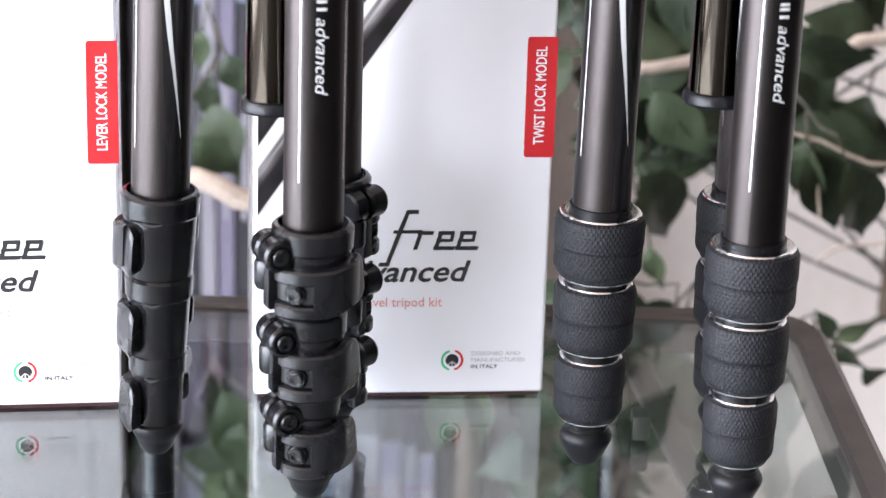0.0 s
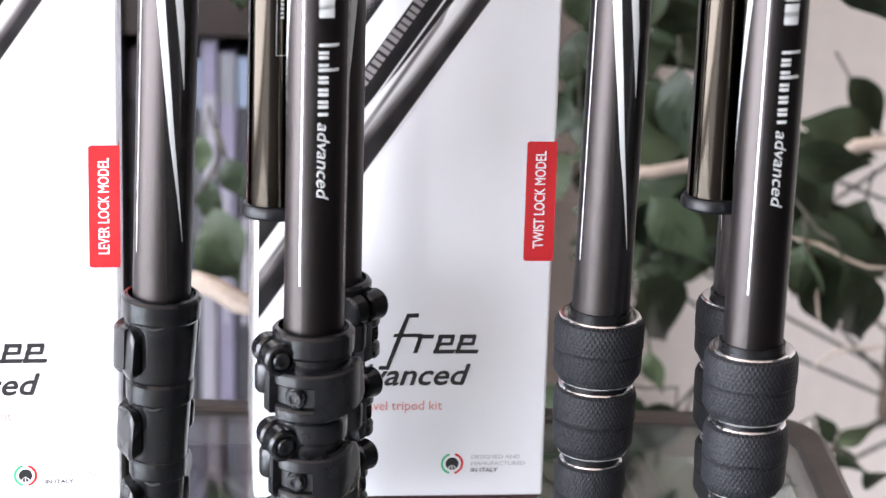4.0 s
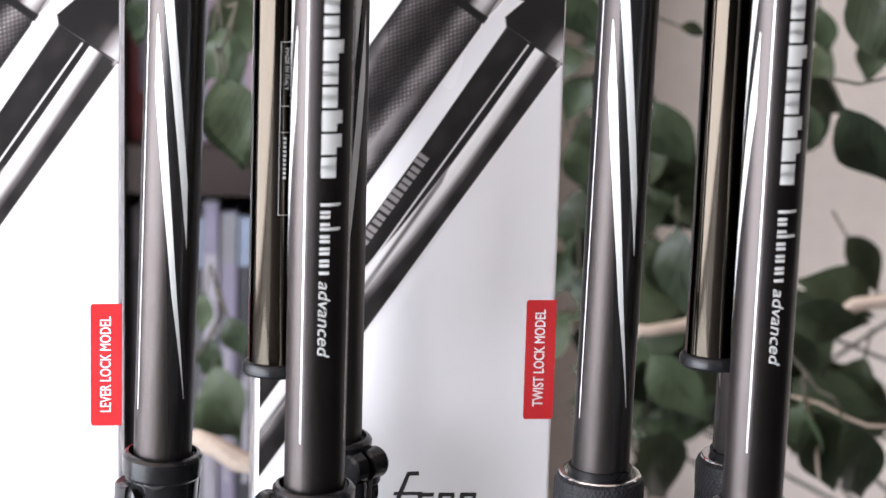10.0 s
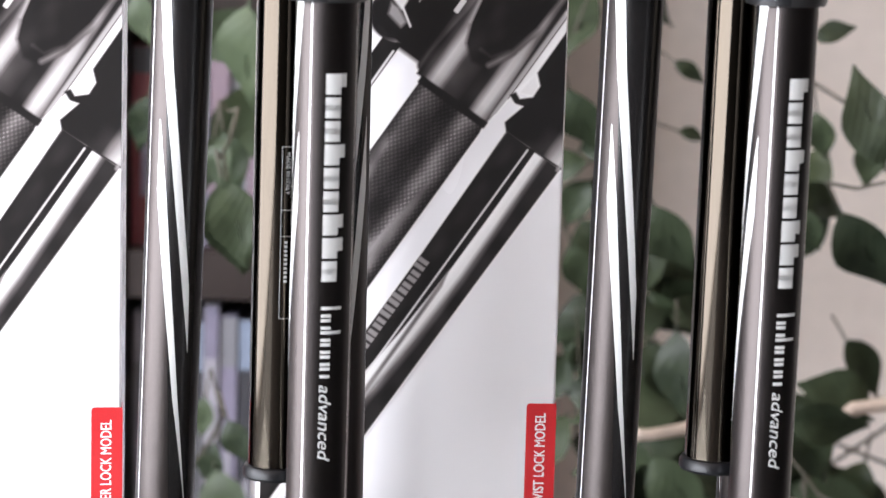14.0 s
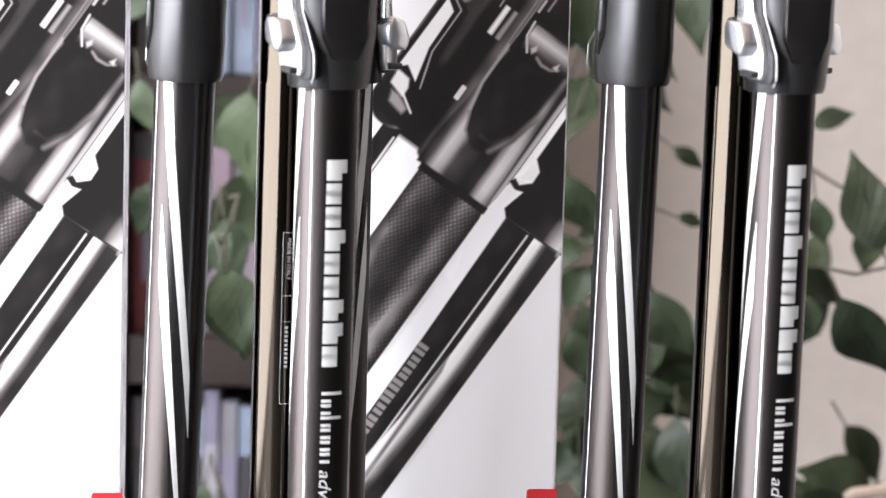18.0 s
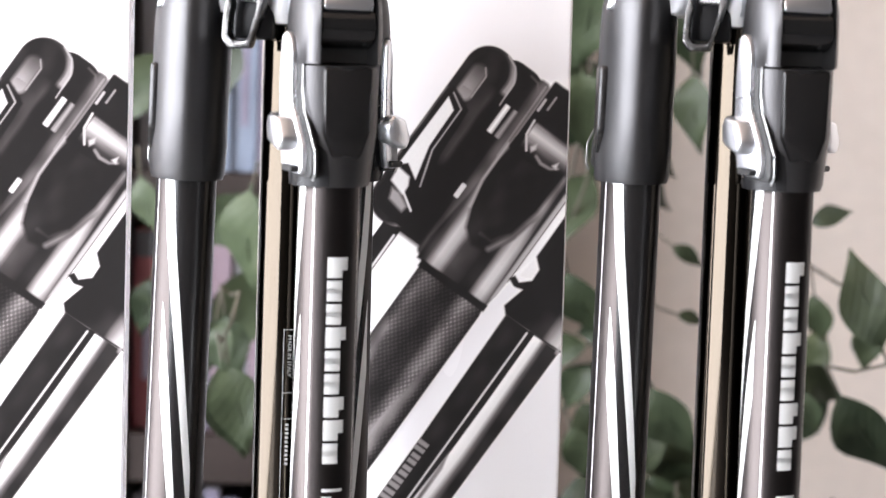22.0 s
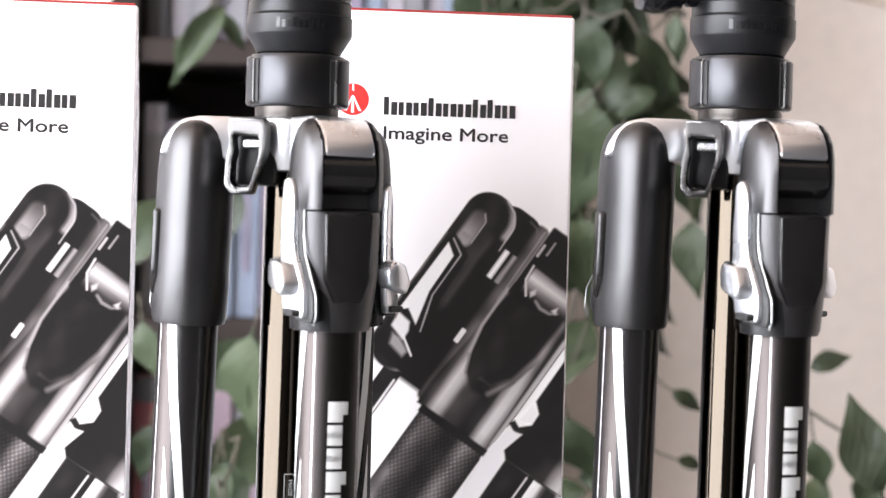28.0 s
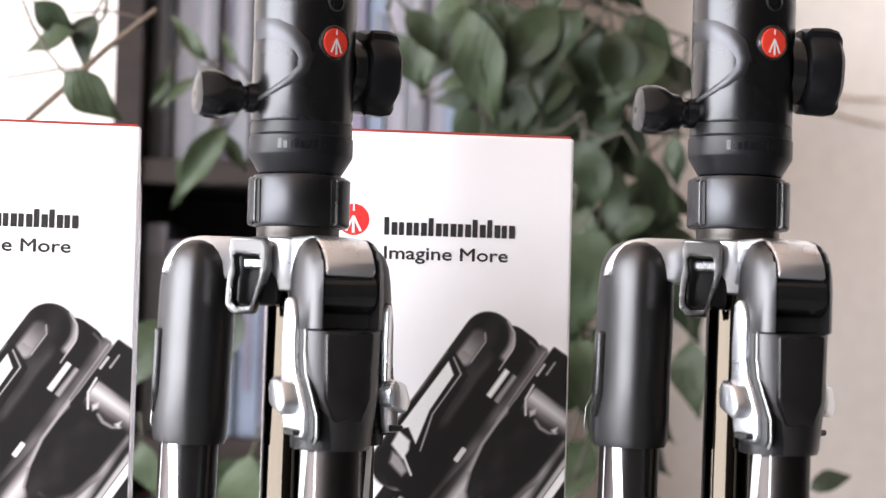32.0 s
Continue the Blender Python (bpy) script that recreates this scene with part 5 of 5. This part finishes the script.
LEAVES = [leaf_mesh("leaf_broad", 0.046, 0.025, 0.35, 0.3, LEAF), leaf_mesh("leaf_long", 0.052, 0.029, 0.2, 0.2, LEAF), leaf_mesh("leaf_curled", 0.040, 0.023, 0.6, 0.45, LEAF), leaf_mesh("leaf_flat", 0.050, 0.026, 0.4, 0.15, LEAF)]
PALE = [leaf_mesh("leaf_young", 0.042, 0.020, 0.4, 0.3, LEAF_LIGHT), leaf_mesh("leaf_small", 0.034, 0.016, 0.2, 0.25, LEAF_LIGHT)]
LENGTHS = {me.name: max(v.co.x for v in me.vertices) for me in LEAVES + PALE}


def plant(label, base, trunk_top, clumps, seed, pale_share, pot=True):
    """A houseplant: a stem, a twig to each clump (x, y, z, half width, half height, leaves) and leaves of its own."""
    p = thing("houseplant", label, "plant", pose(*base), group="houseplants")
    rn = random.Random(seed)
    o = Vector(base)
    top = Vector(trunk_top) - o
    stem = [Vector((0, 0, 0.10)), Vector((0.01, 0.01, 0.25)).lerp(top, 0.25), Vector((-0.012, 0.006, 0)) + top * 0.6, top]
    part("trunk", rod(stem, [0.011, 0.009, 0.007, 0.005], 10), BARK, p, "thin brown woody stem")
    if pot:
        part("pot", lathe([(0.075, 0.0), (0.08, 0.004), (0.098, 0.15), (0.104, 0.152), (0.104, 0.172), (0.096, 0.172), (0.092, 0.14), (0.02, 0.138)], 40), POT, p, "brown clay pot")
    for x, y, z, hw, hh, n in clumps:
        c = Vector((x, y, z)) - o
        low = c + Vector((rn.uniform(-0.3, 0.3) * hw, rn.uniform(0.0, 0.02), -hh * 1.05))
        high = c + Vector((rn.uniform(-0.4, 0.4) * hw, rn.uniform(-0.01, 0.01), hh * 0.6))
        start = stem[2].lerp(top, rn.uniform(0.0, 1.0)) if c.z > top.z * 0.7 else stem[1].lerp(stem[2], rn.uniform(0.3, 1))
        mid = start.lerp(low, 0.6) + Vector((0, 0.03, -0.015))
        path = [start, mid, low, c + Vector((rn.uniform(-0.2, 0.2) * hw, 0.004, 0)), high]
        if n >= 6:
            part("twig", rod(path, [0.0014, 0.0012, 0.0010, 0.0008, 0.0004], 6), TWIG, p)
        for i in range(n):
            s = (i + rn.uniform(0.1, 0.9)) / n
            at = low.lerp(high, s) + Vector((rn.uniform(-1, 1) * hw * 0.75, rn.uniform(-0.02, 0.03), rn.uniform(-0.006, 0.006)))
            me = rn.choice(PALE if rn.random() < pale_share else LEAVES)
            ob = new("leaf", me)
            ob.parent = p
            fall = radians(rn.choice((-1, 1)) * rn.uniform(15, 110) - 90)
            d = Vector((math.cos(fall), rn.uniform(-0.5, 0.35), math.sin(fall))).normalized()
            face = Vector((rn.uniform(-0.9, 0.6), -1.0, rn.uniform(-0.1, 1.1)))
            up = (face - d * face.dot(d)).normalized()
            turn = Matrix((d, up.cross(d), up)).transposed().to_4x4()
            ob.matrix_local = Matrix.Translation(at) @ turn @ Matrix.Diagonal((*[rn.uniform(0.85, 1.3)] * 3, 1))
    return p


POT = coat("clay_pot", (0.28, 0.14, 0.09), 0.7, vary=0.15, scale=20, grain=300, bump=0.2)
TWIG = coat("brown_twig", (0.05, 0.045, 0.03), 0.7, vary=0.25, scale=60, grain=500, bump=0.3)
# single leaves: stalk's x and z, length, direction of the tip in degrees, and y (millimetres)
LOW = [(117, -5, 50, -50, 1220), (126, -51, 30, -77, 1240), (127, 31, 52, -54, 1270), (147, 26, 39, -138, 1300), (135, 107, 55, -90, 1250), (173, 8, 40, -106, 1320), (243, 72, 42, 168, 1250), (193, 67, 46, -8, 1220), (199, 63, 51, -60, 1250),
       (252, 24, 42, -112, 1300), (202, 22, 44, -90, 1200), (206, 17, 49, -67, 1200), (221, 15, 58, -63, 1180), (225, -88, 18, 119, 1200), (226, -89, 22, 27, 1200), (230, -98, 21, -50, 1220), (243, -105, 24, -36, 1200)]
MIDDLE = [(117, 177, 48, -60, 1250), (126, 117, 35, -57, 1320), (122, 94, 42, -58, 1280), (214, 226, 31, -80, 1300), (206, 182, 34, -22, 1300), (202, 177, 26, -74, 1250), (243, 214, 29, -96, 1280), (210, 184, 52, -59, 1180), 
          (204, 67, 44, -9, 1260), (238, 95, 40, -53, 1300), (203, 270, 23, 25, 1250), (224, 214, 49, 113, 1150), (133, 252, 20, -26, 1300), (137, 213, 16, -6, 1300), (71, 239, 47, -70, 1250), (143, 46, 34, -116, 1300), (78, 146, 31, -70, 1300)]
HIGH = [(100, 534, 42, -50, 1300), (122, 512, 43, -152, 1280), (84, 524, 43, -102, 1300), (133, 465, 27, -96, 1320), (78, 460, 42, -80, 1280), (119, 440, 27, -71, 1300), (136, 390, 46, -85, 1320), (-25, 526, 33, -47, 1250), (56, 532, 48, -120, 1250), (-30, 509, 34, -64, 1220),
        (10, 497, 33, -42, 1280), (53, 477, 47, 76, 1300), (18, 526, 53, -92, 1240), (71, 392, 30, -56, 1300), (85, 410, 64, -100, 1280), (143, 349, 42, -93, 1320), (79, 347, 45, -80, 1300), (98, 479, 28, -133, 1300)]
BELOW = [(90, -84, 48, -40, 1200), (112, -80, 50, -60, 1220), (138, -82, 46, -100, 1210), (100, -100, 40, -10, 1240), (150, -95, 44, -120, 1260), (205, -96, 34, -50, 1200), (222, -104, 36, -80, 1230), (62, -128, 52, -70, 1200), (76, -150, 44, -110, 1210),
         (118, -150, 42, -50, 1220), (136, -118, 48, -60, 1240), (-112, -150, 46, -60, 1240), (-100, -165, 40, -100, 1230), (-120, -172, 38, -40, 1250)]
PALE_BELOW = [(18, -126, 44, -106, 1200), (34, -125, 44, -95, 1200), (51, -124, 38, -66, 1200)]
TRAILING = [(-111, 210, 31, -110, 1220), (-115, 211, 36, -77, 1240), (-107, 190, 45, -74, 1180), (-103, 279, 62, -103, 1250), (-121, 208, 30, -98, 1250), (-110, 191, 50, -74, 1180), (-170, 283, 34, -78, 1300), (-163, 225, 34, -104, 1300), (-132, -6, 33, -43, 1280), (-109, 57, 27, -64, 1220),
            (-123, 25, 35, -106, 1300), (-117, 361, 35, -110, 1300), (-182, 505, 27, -112, 1150), (-191, 471, 34, -40, 1120), (-191, 494, 29, -167, 1140), (-211, 509, 26, -38, 1140), (-129, 52, 27, -100, 1300), (-123, 9, 46, -73, 1300)]

HANGING = [(-138, 500, 33, 131, 1280), (-161, 497, 25, -113, 1300), (-144, 490, 28, -140, 1280), (-123, 459, 48, -127, 1250), (-141, 450, 35, -124, 1280), (-133, 462, 38, -114, 1300), (-131, 461, 28, -53, 1300), (-122, 500, 23, 125, 1300)]
SHADY = [(31, 526, 31, -68, 1250), (71, 530, 43, -130, 1250), (91, 522, 39, -79, 1280), (105, 519, 47, -112, 1280), (53, 498, 35, -122, 1300), (65, 502, 38, -96, 1300), (125, 462, 22, -97, 1260), (80, 452, 30, -76, 1300), (107, 452, 39, -57, 1280), (119, 424, 31, -150, 1300), (9, 525, 61, -79, 1240), (-5, 488, 31, 25, 1280), (17, 487, 28, -170, 1300), (-18, 525, 39, -93, 1300), (73, 495, 38, -58, 1320), (84, 408, 26, -28, 1300)]


def leaves_on(p, rows, seed, pale_share, slim=1.0):
    """Single leaves on a plant, each on a thin stalk that springs from the nearest one before it."""
    rn = random.Random(seed)
    o = p.matrix_world.translation
    springs = []
    for x, z, size, lean, y in rows:
        at = Vector((x, y, z)) / 1000 - o
        me = rn.choice(PALE if rn.random() < pale_share else LEAVES)
        d = Vector((math.cos(radians(lean)), rn.uniform(-0.35, 0.25), math.sin(radians(lean)))).normalized()
        face = Vector((rn.uniform(-0.8, 0.3), -1.0, rn.uniform(-0.1, 0.7)))
        up = (face - d * face.dot(d)).normalized()
        ob = new("leaf", me)
        ob.parent = p
        k = size / 1000 / LENGTHS[me.name]
        ob.matrix_local = Matrix.Translation(at) @ Matrix((d, up.cross(d), up)).transposed().to_4x4() @ Matrix.Diagonal((k, k * slim * rn.uniform(0.9, 1.15), k, 1))
        root = at - d * 0.014 + Vector((0, 0.006, 0.003))
        near = [q for q in springs if (q - root).length < 0.055]
        path = [at, root]
        if near:
            q = min(near, key=lambda v: (v - root).length)
            path += [root.lerp(q, 0.5) + Vector((0, 0.004, -0.004)), q]
        part("twig", rod(path, [0.0007, 0.0009] + [0.0010] * (len(path) - 2), 6), TWIG, p)
        springs.append(root)


BEHIND = [(0.110, 1.24, -0.100, 0.034, 0.026, 15), (0.080, 1.24, -0.170, 0.022, 0.040, 10), (0.135, 1.26, -0.165, 0.020, 0.025, 6), (0.131, 1.28, 0.042, 0.022, 0.06, 13), (0.213, 1.30, 0.040, 0.028, 0.036, 12), (0.127, 1.32, 0.132, 0.016, 0.04, 7), (0.217, 1.32, 0.190, 0.016, 0.018, 4), (0.228, 1.31, 0.005, 0.026, 0.03, 11), (0.170, 1.34, 0.000, 0.022, 0.03, 7),
          (0.155, 1.36, 0.045, 0.022, 0.045, 9), (0.125, 1.38, 0.13, 0.014, 0.035, 6), (0.085, 1.30, 0.08, 0.010, 0.05, 8), (0.085, 1.32, 0.19, 0.010, 0.03, 5)]
UPPER = [(0.098, 1.36, 0.515, 0.036, 0.04, 20), (0.100, 1.32, 0.425, 0.028, 0.045, 12), (0.10, 1.34, 0.50, 0.035, 0.04, 13), (0.020, 1.32, 0.515, 0.040, 0.025, 9), (0.082, 1.32, 0.34, 0.011, 0.05, 9), (0.06, 1.3, 0.57, 0.05, 0.03, 10)]
LEFT = [(-0.110, 1.25, -0.205, 0.020, 0.030, 11), (-0.103, 1.32, 0.25, 0.010, 0.05, 5), (-0.166, 1.34, 0.36, 0.008, 0.03, 3)]
low = plant("leafy green houseplant with broad dark glossy leaves", (0.32, 1.42, Z0), (0.30, 1.38, 0.10), BEHIND, 3, 0.10)
leaves_on(low, LOW, 5, 0.12)
leaves_on(low, BELOW, 21, 0.0)
leaves_on(low, PALE_BELOW, 22, 1.0)
leaves_on(low, MIDDLE, 6, 0.05)
tall = plant("tall green houseplant with paler young leaves", (0.03, 1.36, Z0), (0.025, 1.34, 0.36), UPPER, 8, 0.06)
leaves_on(tall, HIGH, 9, 0.08)
leaves_on(tall, SHADY, 19, 0.0, 0.85)
trail = plant("green houseplant trailing in front of a bookcase", (-0.32, 1.16, Z0), (-0.245, 1.22, 0.30), LEFT, 15, 0.1)
leaves_on(trail, TRAILING, 12, 0.0)
leaves_on(trail, HANGING, 14, 0.4, 0.55)
# bare pale wood
DRY = coat("pale_dry_wood", (0.48, 0.40, 0.33), 0.75, vary=0.25, scale=60, grain=500, bump=0.4)
for a, b, c, r in (((0.1115, 1.24, 0.0474), (0.1206, 1.24, 0.0508), (0.160, 1.25, 0.060), 0.0036), ((0.2263, 1.24, 0.0631), (0.2396, 1.24, 0.0697), (0.2576, 1.24, 0.0765), 0.0042), ((-0.128, 1.15, 0.006), (-0.1084, 1.15, 0.0045), (-0.0850, 1.15, -0.006), 0.006),
                   ((0.1937, 1.2, 0.0265), (0.2247, 1.2, 0.0155), (0.2477, 1.2, 0.0108), 0.0011), ((0.2025, 1.2, 0.0221), (0.2087, 1.2, 0.0066), (0.2122, 1.2, -0.0201), 0.0010), ((0.2287, 1.3, -0.0775), (0.2477, 1.3, -0.0648), (0.2723, 1.3, -0.0624), 0.0012)):
    b2 = rod([a, Vector(a).lerp(Vector(b), 0.5) + Vector((0, 0, 0.002)), b, Vector(b).lerp(Vector(c), 0.5) + Vector((0, 0, -0.002)), c], [r * 0.8, r, r * 0.9, r, r * 0.7], 8)
    tagged(link("dry_branch", b2, DRY), "pale dry bare branch caught among plant leaves", "branch")

# thin bare branches
tagged(link("bare_branch", rod([(-0.2128, 1.14, 0.4486), (-0.1936, 1.14, 0.4667), (-0.1747, 1.14, 0.4857), (-0.1494, 1.14, 0.5071)], [0.0017, 0.001785, 0.0017, 0.00136], 8), BARK), "thin brown bare branch in front of a pale wall", "branch")
tagged(link("bare_branch", rod([(-0.2286, 1.16, 0.4728), (-0.2116, 1.16, 0.4757), (-0.2002, 1.16, 0.4781), (-0.186, 1.16, 0.4794)], [0.0007, 0.000735, 0.0007, 0.00056], 8), BARK), "thin brown bare branch in front of a pale wall", "branch")
tagged(link("bare_branch", rod([(-0.1957, 1.16, 0.507), (-0.1786, 1.16, 0.5087), (-0.1685, 1.16, 0.5073), (-0.1599, 1.16, 0.5053)], [0.0007, 0.000735, 0.0007, 0.00056], 8), BARK), "thin brown bare branch in front of a pale wall", "branch")
tagged(link("bare_branch", rod([(0.2613, 1.612, 0.5310), (0.2740, 1.612, 0.5290), (0.2870, 1.612, 0.5280), (0.3080, 1.612, 0.5275)], [0.0012, 0.00126, 0.0012, 0.00096], 8), DRY), "thin brown bare branch resting against a beige wall", "branch")
tagged(link("bare_branch", rod([(0.2600, 1.612, 0.5200), (0.2740, 1.612, 0.5160), (0.2860, 1.612, 0.5130), (0.3080, 1.612, 0.5085)], [0.0014, 0.00147, 0.0014, 0.00112], 8), DRY), "thin brown bare branch resting against a beige wall", "branch")
